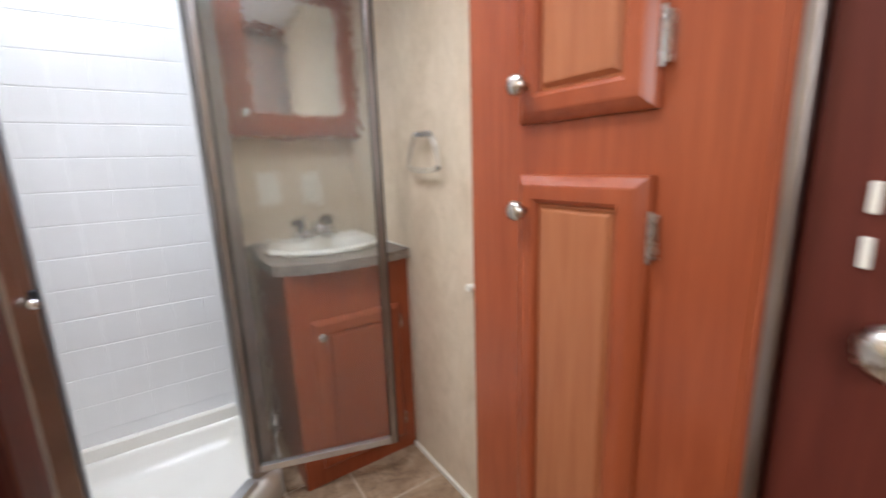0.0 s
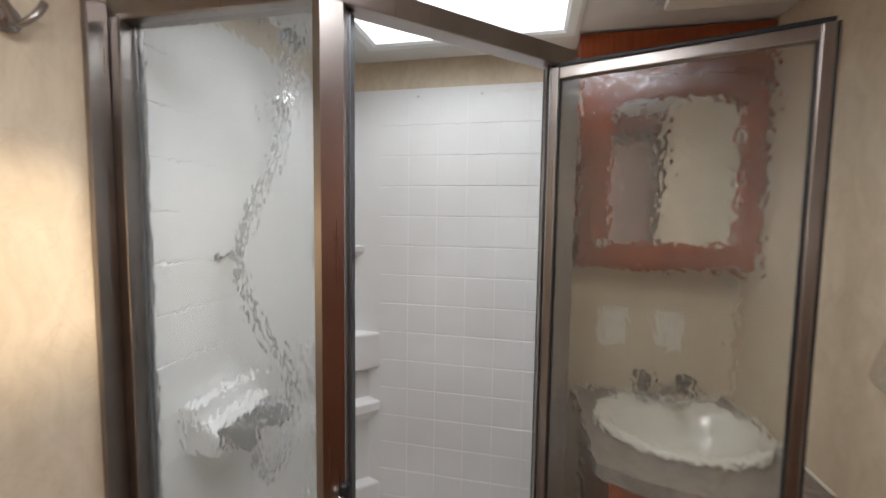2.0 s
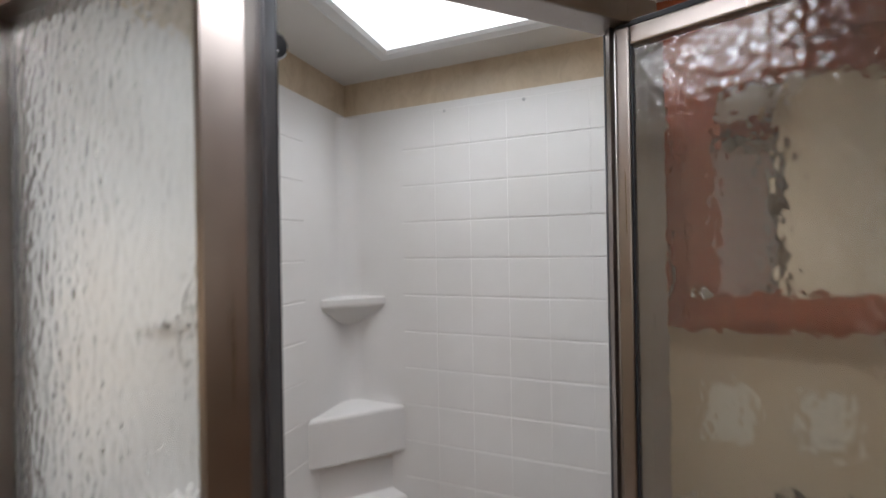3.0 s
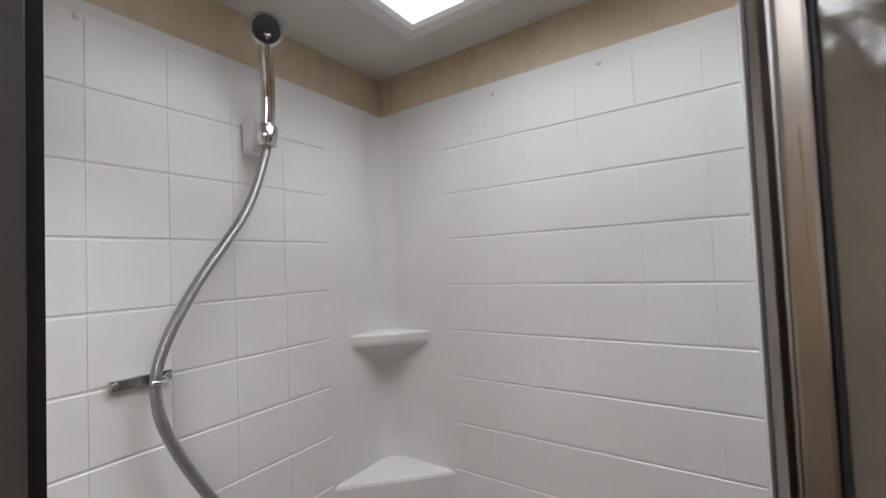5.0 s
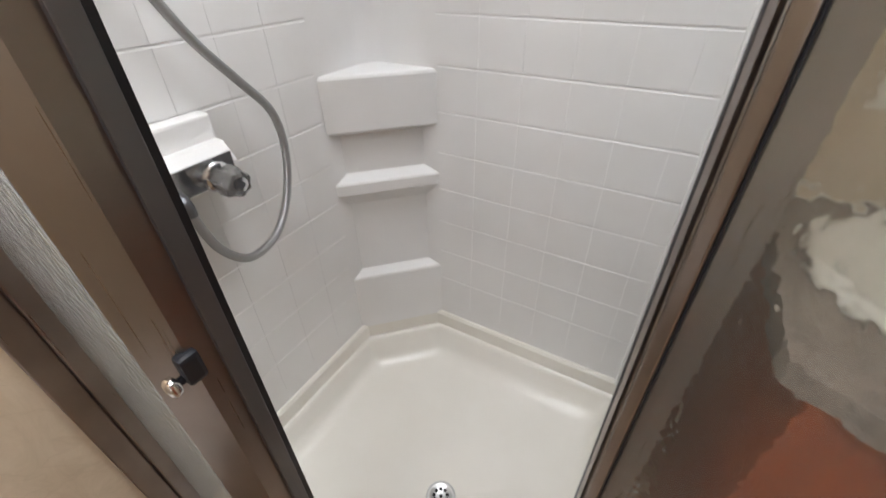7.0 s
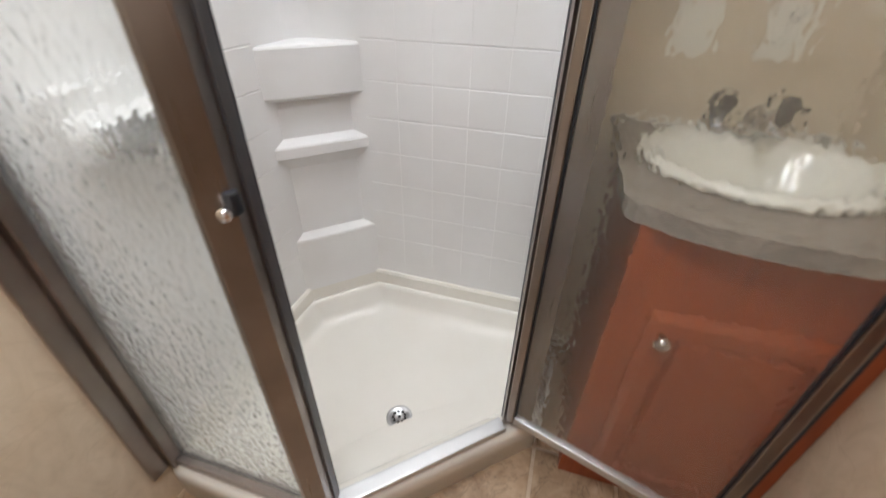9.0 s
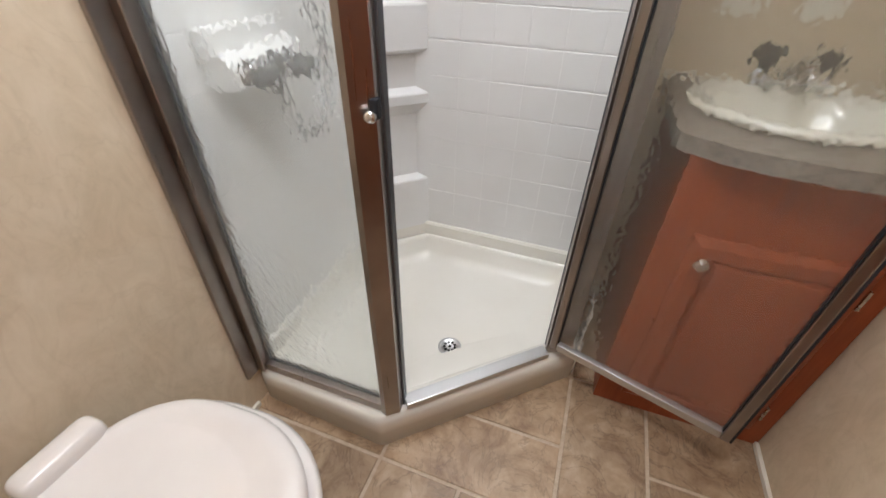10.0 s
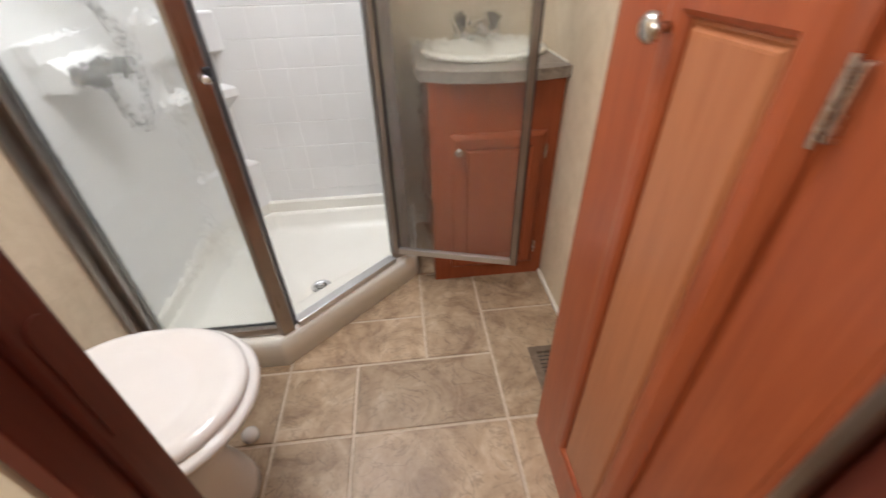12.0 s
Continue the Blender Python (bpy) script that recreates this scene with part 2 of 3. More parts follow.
def prism(outline, z0, z1, bevel=0.0, seg=2):
    """An upright block over a closed outline of (x, y)."""
    bm = bmesh.new()
    lo = [bm.verts.new((x, y, z0)) for x, y in outline]
    hi = [bm.verts.new((x, y, z1)) for x, y in outline]
    bm.faces.new(lo[::-1])
    top = bm.faces.new(hi)
    n = len(lo)
    for i in range(n):
        bm.faces.new((lo[i], lo[(i + 1) % n], hi[(i + 1) % n], hi[i]))
    if bevel:
        bmesh.ops.bevel(bm, geom=list(top.edges), offset=bevel, segments=seg, profile=.5, affect="EDGES")
    return bm


def loft(rings, cap_first=True, cap_last=True):
    bm = bmesh.new()
    made = [[bm.verts.new(p) for p in r] for r in rings]
    n = len(made[0])
    for a, b in zip(made, made[1:]):
        for i in range(n):
            bm.faces.new((a[i], a[(i + 1) % n], b[(i + 1) % n], b[i]))
    if cap_first:
        bm.faces.new(made[0][::-1])
    if cap_last:
        bm.faces.new(made[-1])
    return bm


def turned(profile, m=Matrix(), n=20):
    """A turned body from (radius, height) pairs, about m's z."""
    rings = [[m @ Vector((r * math.cos(2 * math.pi * i / n), r * math.sin(2 * math.pi * i / n), h)) for i in range(n)] for r, h in profile]
    return loft(rings)


def ellipse_ring(cx, cy, rx, ry, z, n=48):
    return [Vector((cx + rx * math.cos(2 * math.pi * i / n), cy + ry * math.sin(2 * math.pi * i / n), z)) for i in range(n)]


def tube(points, radius, n=12, steps=8):
    """A round bar along a smooth line through the points."""
    p = [Vector(q) for q in points]
    line = []
    for i in range(len(p) - 1):
        a, b, c, d = p[max(i - 1, 0)], p[i], p[i + 1], p[min(i + 2, len(p) - 1)]
        for k in range(steps):
            t = k / steps
            line.append(.5 * ((2 * b) + (c - a) * t + (2 * a - 5 * b + 4 * c - d) * t * t + (3 * b - a - 3 * c + d) * t ** 3))
    line.append(p[-1])
    rings, side = [], None
    for i, q in enumerate(line):
        d = (line[min(i + 1, len(line) - 1)] - line[max(i - 1, 0)]).normalized()
        if side is None:
            side = d.orthogonal().normalized()
        side = (side - d * side.dot(d)).normalized()
        up = d.cross(side)
        rings.append([q + radius * (math.cos(2 * math.pi * k / n) * side + math.sin(2 * math.pi * k / n) * up) for k in range(n)])
    return loft(rings)


def bar(a, b, width, depth, z0, z1, bevel=.003):
    """An upright or lying bar whose middle line runs from a to b in plan."""
    a, b = Vector((*a, 0)), Vector((*b, 0))
    length = (b - a).length
    bm = box(0, -depth / 2, z0, length, depth / 2, z1, bevel)
    ang = math.atan2(b.y - a.y, b.x - a.x)
    return moved(bm, Matrix.Translation(a) @ Matrix.Rotation(ang, 4, "Z"))


def raised_panel(w, h, t=.020, stile=.044):
    """Frame and raised field of a cabinet door in its own plane: x across, z up, front towards -y."""
    def ring(d, y):
        return [(d, y, d), (w - d, y, d), (w - d, y, h - d), (d, y, h - d)]
    frame_bm = loft([ring(0, 0), ring(0, -t * .42), ring(.003, -t * .58), ring(.009, -t * .80), ring(.015, -t * .97), ring(.018, -t),
                     ring(stile - .008, -t), ring(stile - .003, -t + .003), ring(stile, -t + .008), ring(stile, -.007)], False, False)
    i, o = stile + .010, stile - .004
    field = loft([ring(o, -.002), ring(o, -.009), ring(stile + .004, -.008), ring(i, -.0145), ring(i + .003, -.015)])
    return frame_bm, field


def knob(m, parent, r=.016):
    return part("knob", turned([(.006, 0), (.0055, .010), (.0075, .014), (r, .018), (r * 1.02, .023), (r * .75, .028), (r * .2, .030)], m, 18),
                M_NICKEL, parent, "brushed nickel knob", True)


# ---------------------------------------------------------------- structure
CEIL = 1.905


def structure(name, bm, mat, label, category):
    return tagged(finish(bm, name, mat), label, category, "", "structure")


floor = structure("floor", join(box(-.06, -1.66, -.05, 1.41, .06, -.003), box(-.06, -3.2, -.05, 2.26, -1.6602, -.003)), M_GROUT, "pale grout bed under tan slate-look vinyl tiles", "floor")
# the gap in the hall stretch is made up for the side fill lamp
wl = box(-.06, -2.06, 0, 0, .06, CEIL)
join(wl, box(-.06, -3.2, 0, 0, -2.64, CEIL))
join(wl, box(-.06, -2.64, 0, 0, -2.06, 1.15))
join(wl, box(-.06, -2.64, 1.72, 0, -2.06, CEIL))
wall_left = structure("wall_left", wl, M_WALL, "beige mottled wallpaper wall beside the toilet", "wall")
wall_back = structure("wall_back", box(0, 0, 0, 1.41, .06, CEIL), M_WALL, "beige mottled wallpaper wall behind shower and vanity", "wall")
wall_right = structure("wall_right", box(1.35, -1.125, 0, 1.41, 0, CEIL), M_WALL, "beige mottled wallpaper wall with towel ring", "wall")
wall_stub = structure("wall_stub", box(.778, -.40, .118, .822, -.001, 1.72), M_WALL, "short beige partition beside the shower pan", "wall")
part_l = structure("wall_partition", box(.001, -1.58, 0, .558, -1.525, CEIL - .001), M_WALL, "beige partition wall beside the bathroom doorway", "wall")
structure("wall_over_door", box(.559, -1.58, 1.86, 1.139, -1.53, CEIL - .001), M_WALL, "beige wall strip above the doorway", "wall")
structure("wall_hall_right", box(2.2, -3.15, 0, 2.26, -1.60, CEIL), M_WALL, "plain beige hall wall", "wall")
structure("wall_hall_front", box(1.411, -1.66, 0, 2.2, -1.60, CEIL), M_WALL, "plain beige hall wall", "wall")
# hall's end wall with a window opening
wb = box(0, -3.2, 0, .62, -3.14, CEIL)
join(wb, box(1.48, -3.2, 0, 2.2, -3.14, CEIL))
join(wb, box(.62, -3.2, 0, 1.48, -3.14, .90))
join(wb, box(.62, -3.2, 1.80, 1.48, -3.14, CEIL))
structure("wall_hall_end", wb, M_WALL, "plain beige hall wall with a window", "wall")

# ceiling with the skylight's opening
SX0, SX1, SY0, SY1 = .235, .805, -.56, -.155
cb = box(-.06, -3.2, CEIL, SX0, .06, CEIL + .05)
join(cb, box(SX1, -1.66, CEIL, 1.70, .06, CEIL + .05))
join(cb, box(SX1, -3.2, CEIL, 2.26, -1.66, CEIL + .05))
join(cb, box(SX0, SY1, CEIL, SX1, .06, CEIL + .05))
# hole for the unseen vent, added to let sun and lamp in
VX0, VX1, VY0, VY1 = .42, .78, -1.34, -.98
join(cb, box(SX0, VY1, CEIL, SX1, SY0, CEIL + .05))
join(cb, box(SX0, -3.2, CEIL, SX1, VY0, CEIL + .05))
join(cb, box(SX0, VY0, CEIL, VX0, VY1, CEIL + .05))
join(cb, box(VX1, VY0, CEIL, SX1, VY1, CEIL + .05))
structure("ceiling", cb, M_CEIL, "white vinyl ceiling with a skylight opening", "ceiling")

skylight = thing("skylight", (.52, -.36, CEIL), "white rectangular skylight with plastic trim in the ceiling", "skylight", "", "structure")


def frame_ring(x0, x1, y0, y1, profile):
    rings = []
    for d, z in profile:
        rings.append([Vector((x0 + d, y0 + d, z)), Vector((x1 - d, y0 + d, z)), Vector((x1 - d, y1 - d, z)), Vector((x0 + d, y1 - d, z))])
    return loft(rings, False, False)


part("trim_ring", frame_ring(SX0 - .04, SX1 + .04, SY0 - .04, SY1 + .04,
     [(0, CEIL - .001), (.002, CEIL - .010), (.012, CEIL - .014), (.036, CEIL - .014), (.045, CEIL - .008), (.046, CEIL + .05)]), M_DOME, skylight, "white moulded trim ring")
part("shaft", frame_ring(SX0 + .004, SX1 - .004, SY0 + .004, SY1 - .004, [(0, CEIL + .0), (.010, CEIL + .16), (.015, CEIL + .32)]), M_DOME, skylight, "white skylight shaft")
part("dome", box(SX0 + .0, SY0 + .0, CEIL + .321, SX1, SY1, CEIL + .335, .004), M_DOME, skylight, "milky acrylic dome")

# out of view; assumed from the wardrobe's brightness and left wall's sun patch
unseen_vent = thing("unseen_roof_vent", (.60, -1.16, CEIL), "assumed open square roof vent with white trim, out of view", "roof vent", "", "structure")
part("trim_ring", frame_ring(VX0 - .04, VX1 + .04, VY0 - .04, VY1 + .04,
     [(0, CEIL - .001), (.002, CEIL - .010), (.012, CEIL - .014), (.036, CEIL - .014), (.0415, CEIL - .008), (.042, CEIL + .06)]), M_DOME, unseen_vent, "white moulded trim ring")

# doorway: maroon jamb with strike plate, metal corner strip
door_1 = thing("door_1", (.57, -1.55, 0), "maroon wooden door jamb of the bathroom doorway", "door frame", "", "structure")
part("jamb", box(.558, -1.556, 0, .584, -1.520, 1.86, .003), M_MAROON, door_1)
part("stop", box(.5585, -1.588, 0, .577, -1.5565, 1.86, .002), M_MAROON, door_1)
part("casing", box(.440, -1.592, 0, .5575, -1.5805, 1.89, .003), M_WALL, door_1, "beige casing board")
part("seam", box(.512, -1.5945, 0, .522, -1.5922, 1.88, .0008), M_MAROON, door_1, "thin brown seam strip")
keeper = [(-.0105, -.11)] + [(.0105 * -math.cos(math.pi * k / 10), .0105 * math.sin(math.pi * k / 10)) for k in range(11)] + [(.0105, -.11)]
part("strike_plate", loft([[(x, -1.5365 + y, .908 + z) for y, z in keeper] for x in (.5842, .5858)]), M_MAROON, door_1, "long dark strike plate with a rounded top")
part("head", box(.5845, -1.585, 1.835, 1.138, -1.528, 1.859, .003), M_MAROON, door_1)

# ---------------------------------------------------------------- wardrobe
wardrobe = thing("wardrobe", (1.25, -1.37, 0), "tall built-in cherry wardrobe with two raised-panel doors", "wardrobe")
part("body", box(1.14, -1.599, .002, 1.70, -1.126, 1.903, .002), M_RED, wardrobe)
for z0, z1, name in ((.165, 1.085, "lower_door"), (1.162, 1.86, "upper_door")):
    w = .222
    fr, fi = raised_panel(w, z1 - z0)
    # the door's own x runs towards -y, its front towards -x
    m = Matrix.Translation((1.1395, -1.265, z0)) @ Matrix.Rotation(radians(-90), 4, "Z")
    d = part(name, moved(fr, m), M_RED, wardrobe)
    part("panel", moved(fi, m), M_REDP, d)
    kz = z1 - .055 if z0 < 1 else z0 + .055
    knob(Matrix.Translation((1.1195, -1.288, kz)) @ Matrix.Rotation(radians(-90), 4, "Y"), d)
    for hz in ((z1 - .075, z0 + .08) if z0 < 1 else (z0 + .075, z1 - .08)):
        hb = box(1.130, -1.498, hz - .028, 1.1395, -1.4885, hz + .028, .002)
        join(hb, turned([(.003, -.032), (.003, .032)], Matrix.Translation((1.126, -1.4915, hz)), 10))
        part("hinge", hb, M_NICKEL, d, "exposed nickel hinge")
part("end_stile", box(1.14, -1.613, .002, 1.405, -1.5995, 1.86, .001), M_RED, wardrobe)
strip = tagged(finish(box(1.129, -1.6265, .001, 1.1445, -1.6135, 1.86, .003), "corner_strip", M_ALU),
               "brushed aluminium strip at the wardrobe's edge", "trim", "", "structure")
hall_door = thing("hall_cabinet", (1.4, -1.68, 0), "narrow dark cherry cabinet beside the doorway", "cabinet")
part("body", box(1.150, -1.775, .002, 1.70, -1.628, 1.86, .003), M_MAROON, hall_door)
for hz in (1.019, 1.067, 1.5, .3):
    part("hinge", box(1.142, -1.679, hz - .014, 1.1495, -1.671, hz + .014, .002), M_PLATE, hall_door, "pale hinge clip")
part("knob", turned([(.010, 0), (.010, .022), (.024, .03), (.026, .042), (.016, .054)], Matrix.Translation((1.1495, -1.708, .945)) @ Matrix.Rotation(radians(-90), 4, "Y")), M_NICKEL, hall_door, "", True)

# hall window with valance
win = thing("window_1", (1.05, -3.17, .9), "bright hall window with a cherry valance", "window", "", "structure")
wf = box(.62, -3.19, .90, .65, -3.15, 1.80)
join(wf, box(1.45, -3.19, .90, 1.48, -3.15, 1.80))
join(wf, box(.65, -3.19, .90, 1.45, -3.15, .93))
join(wf, box(.65, -3.19, 1.77, 1.45, -3.15, 1.80))
part("window_frame", wf, M_BRIGHT, win)
part("valance", box(.56, -3.139, 1.70, 1.54, -3.05, 1.86, .004), M_RED, win)
pane = part("pane", box(.65, -3.172, .93, 1.45, -3.168, 1.77), M_ACRYL, win)
pane.visible_shadow = False

# ---------------------------------------------------------------- shower
PAN = [(0.0, -.814), (.394, -.830), (.843, -.418), (.843, -.0015), (.19, -.0015), (0.0015, -.19)]


def inset(poly, ds):
    """The closed outline moved inwards, edge by edge."""
    n, lines = len(poly), []
    for i in range(n):
        a, b = Vector(poly[i]), Vector(poly[(i + 1) % n])
        d = (b - a).normalized()
        nrm = Vector((-d.y, d.x))
        lines.append((a + nrm * ds[i], d))
    out = []
    for i in range(n):
        (p, d), (q, e) = lines[i - 1], lines[i]
        k = d.x * e.y - d.y * e.x
        s = ((q.x - p.x) * e.y - (q.y - p.y) * e.x) / k
        out.append(p + d * s)
    return out


def rounded(poly, r, n=5):
    out = []
    for i in range(len(poly)):
        p, a, b = Vector(poly[i]), Vector(poly[i - 1]), Vector(poly[(i + 1) % len(poly)])
        u, v = (a - p).normalized(), (b - p).normalized()
        half = math.acos(max(-1, min(1, u.dot(v)))) / 2
        t = min(r / math.tan(half), .45 * min((a - p).length, (b - p).length))
        for k in range(n):
            s = k / (n - 1)
            c = (1 - s) ** 2 * (p + u * t) + 2 * s * (1 - s) * p + s * s * (p + v * t)
            out.append(c)
    return out


shower_pan = thing("shower_pan", (.42, -.42, 0), "ivory acrylic neo-angle shower pan with raised curb", "shower pan")
# edges in order: fixed side, door side, stub side, back, chamfer, left
rings = []
for f, w, z, r in ((0, 0, .001, .03), (0, 0, .095, .03), (.003, .002, .108, .03), (.012, .004, .118, .03), (.055, .018, .121, .025), (.066, .024, .116, .025),
                   (.073, .030, .104, .03), (.082, .040, .062, .04), (.098, .058, .042, .05), (.13, .09, .033, .06), (.2, .17, .028, .07)):
    fs = min(f, .07) if z > .1 else f
    rings.append([Vector((p.x, p.y, z)) for p in rounded(inset(PAN, [f, f, fs, w, w, w]), r)])
rings.append([Vector((.455 + .05 * math.cos(a), -.462 + .05 * math.sin(a), .018)) for a in
              [math.atan2(p.y + .462, p.x - .455) for p in rings[-1]]])
part("basin", loft(rings), M_PAN, shower_pan, "", True)
up = [Vector((*p, 0)) for p in ((.0015, -.76), (.0015, -.19), (.19, -.0015), (.777, -.0015))]
inn = [Vector((*p, 0)) for p in ((.0185, -.76), (.0185, -.183), (.183, -.0185), (.777, -.0185))]
bm = loft([[p + Vector((0, 0, z)) for p in up + inn[::-1]] for z in (.119, .167)] +
          [[p + Vector((0, 0, .175)) for p in up] + [(a * .35 + b * .65) + Vector((0, 0, .175)) for a, b in list(zip(up, inn))[::-1]]])
part("upstand", bm, M_PAN, shower_pan, "ivory upstand along the tiled walls")
part("flange", box(.8435, -.408, .001, .848, -.33, .30, .002), M_PAN, shower_pan, "ivory flange rising along the partition")
drain = part("drain", turned([(.038, 0), (.038, .003), (.034, .005), (.027, .004), (.026, .003)], Matrix.Translation((.455, -.462, .0185)), 28), M_BRIGHT, shower_pan, "round chrome drain", True)
for i in range(10):
    a = 2 * math.pi * i / 9
    r = .0175 if i < 9 else 0
    part("hole", turned([(.0045, 0), (.0045, .0016)], Matrix.Translation((.455 + r * math.cos(a), -.462 + r * math.sin(a), .0215)), 10), M_DARK, drain)

# surround panels (tiles follow at the end of the file)
surround = thing("shower_surround", (.1, -.1, .166), "white moulded shower surround with tile pattern and corner shelves", "shower wall")
TOP = 1.806
corner = [(0.0012, -.21), (0.0012, -.0012), (.21, -.0012)]
part("back_panel", box(.001, -.006, .166, .777, -.001, TOP, .001), M_WHITE, surround)
part("side_panel", box(.001, -.77, .166, .006, -.0065, TOP, .001), M_WHITE, surround)
part("return_panel", box(.7722, -.03, .122, .7775, -.0065, TOP, .001), M_WHITE, surround)
part("edge_trim", box(.765, -.020, .166, .772, -.0065, TOP, .003), M_WHITE, surround)


for sx in (.335, .555):
    part("screw", turned([(.004, 0), (.0045, .002), (.002, .003)], Matrix.Translation((sx, -.0078, 1.778)) @ Matrix.Rotation(radians(90), 4, "X"), 10), M_BRIGHT, surround)
part("screw", turned([(.004, 0), (.0045, .002), (.002, .003)], Matrix.Translation((.0078, -.62, 1.778)) @ Matrix.Rotation(radians(90), 4, "Y"), 10), M_BRIGHT, surround)


def corner_cove():
    """The softly rounded inner corner of the surround."""
    bm = bmesh.new()
    lo, hi, n, r = [], [], 8, .05
    for k in range(n + 1):
        a = math.pi / 2 * k / n
        x, y = .0065 + r - r * math.cos(a), -.0065 - r + r * math.sin(a)
        lo.append(bm.verts.new((x, y, .942)))
        hi.append(bm.verts.new((x, y, TOP - .01)))
    for a, b, c, d in zip(lo, lo[1:], hi[1:], hi):
        bm.faces.new((a, b, c, d))
    return bm


cove = part("corner_cove", corner_cove(), M_WHITE, surround, "", True)


def tri(r, z):
    return [Vector((.0065, -r, z)), Vector((r, -.0065, z)), Vector((.0065, -.0065, z))]


def shelf(rings_, label):
    bm = loft([tri(r, z) for r, z in rings_])
    return part("shelf", bm, M_WHITE, surround, label)


shelf([(.03, 1.168), (.134, 1.233), (.137, 1.240), (.137, 1.256), (.132, 1.259)], "small upper corner shelf")
# the tall moulded corner unit: a diagonal column with ledges
shelf([(.150, .800), (.190, .812), (.196, .818), (.196, .936), (.192, .942), (.186, .944)], "deep corner shelf with a tall front")
shelf([(.150, .606), (.186, .640), (.199, .652), (.199, .680), (.194, .685), (.150, .7)], "middle corner ledge")
shelf([(.196, .166), (.196, .366), (.192, .372), (.150, .385)], "low corner ledge")
part("corner_column", loft([tri(.152, z) for z in (.17, .80)]), M_WHITE, surround)

# shower enclosure: nickel frame and the fixed rain-glass panel
A, B, H = (.0, -.785), (.405, -.785), (.765, -.442)
enclosure = thing("shower_enclosure", (.4, -.7, .12), "satin nickel framed shower enclosure with fixed rain-glass panel", "shower screen")
part("wall_jamb", box(.001, -.812, .124, .032, -.760, 1.70, .003), M_ALU, enclosure)
part("wall_trim", box(.001, -.850, .124, .012, -.8125, 1.72, .003), M_ALU, enclosure)
part("corner_post", prism([(.390, -.805), (.405, -.810), (.433, -.787), (.429, -.754), (.420, -.745), (.390, -.766)], .1225, 1.72, .002), M_ALU, enclosure)
part("hinge_post", prism([(.747, -.451), (.752, -.462), (.757, -.456), (.800, -.438), (.822, -.432), (.822, -.4005), (.782, -.4005)], .1225, 1.72, .002), M_ALU, enclosure)
part("inner_channel", box(.7727, -.398, .1225, .7778, -.032, 1.72, .001), M_GUN, enclosure)
part("channel_rib", box(.7668, -.318, .1225, .7726, -.285, 1.72, .002), M_BRIGHT, enclosure, "bright aluminium rib")
part("channel_seal", box(.7688, -.284, .1225, .7726, -.250, 1.72, .001), M_BLACK, enclosure)
part("post_liner", bar((.7450, -.4490), (.7795, -.3990), .04, .003, .143, 1.693, .001), M_GUN, enclosure, "grey anodised liner")
part("bottom_track", bar((.032, -.785), (.390, -.785), .04, .036, .1225, .150), M_ALU, enclosure)
part("header", bar((.001, -.785), (.404, -.785), .04, .044, 1.695, 1.735), M_ALU, enclosure)
part("header", bar((.404, -.785), (.800, -.415), .04, .044, 1.6955, 1.734), M_ALU, enclosure)
part("threshold", bar((.436, -.762), (.752, -.464), .04, .036, .1225, .142), M_BRIGHT, enclosure, "bright aluminium door threshold")
part("post_seal", box(.4215, -.7485, .1225, .4295, -.741, 1.694), M_BLACK, enclosure)
part("strike_strip", box(.4245, -.7650, .1225, .4350, -.7490, 1.694, .001), M_GUN, enclosure, "grey anodised strike strip")
part("inner_seal", box(.036, -.781, .1505, .0405, -.776, 1.694), M_BLACK, enclosure)
part("inner_seal", box(.384, -.780, .1505, .3895, -.772, 1.694), M_BLACK, enclosure)
part("inner_seal", box(.041, -.781, .1505, .384, -.776, .1555), M_BLACK, enclosure)
g = part("glass_panel", box(.030, -.788, .148, .392, -.783, 1.697), M_GLASS, enclosure, "rain-patterned glass pane")
g.visible_shadow = False
latch = part("latch", box(.427, -.797, .884, .440, -.780, .914, .004), M_BLACK, enclosure, "small black door catch")
part("pull", turned([(.004, 0), (.004, .004), (.009, .006), (.0095, .011), (.006, .014), (.002, .0145)], Matrix.Translation((.433, -.797, .892)) @ Matrix.Rotation(radians(90), 4, "X"), 14), M_CHROME, latch, "", True)

D0, D1 = (.762, -.452), (1.204, -.589)
sdoor = thing("shower_door", (*D0, .155), "open framed rain-glass shower door", "shower door")
u = (Vector(D1) - Vector(D0)).normalized()
P = lambda s: tuple(Vector(D0) + u * s)
W = (Vector(D1) - Vector(D0)).length
part("stile", bar(P(0), P(.018), .02, .022, .152, 1.690), M_ALU, sdoor)
part("hinge_strip", bar(P(-.006), P(-.001), .02, .010, .150, 1.692), M_BRIGHT, sdoor)
part("stile", bar(P(W - .020), P(W), .02, .022, .152, 1.690), M_ALU, sdoor)
part("rail", bar(P(.0185), P(W - .0205), .02, .022, .152, .176), M_BRIGHT, sdoor)
part("rail", bar(P(.0185), P(W - .0205), .02, .022, 1.664, 1.689), M_ALU, sdoor)
part("gasket", bar(P(.0), P(W), .02, .014, 1.6905, 1.699, .002), M_BLACK, sdoor, "black top gasket")
part("seal", bar(P(.0185), P(.0215), .02, .016, .177, 1.663, .001), M_BLACK, sdoor)
part("seal", bar(P(W - .0235), P(W - .0205), .02, .016, .177, 1.663, .001), M_BLACK, sdoor)
part("seal", bar(P(W), P(W + .005), .02, .02, .154, 1.69, .001), M_BLACK, sdoor)
g = part("glass_panel", bar(P(.016), P(W - .016), .02, .005, .174, 1.666, 0), M_GLASS, sdoor, "rain-patterned glass pane")
g.visible_shadow = False

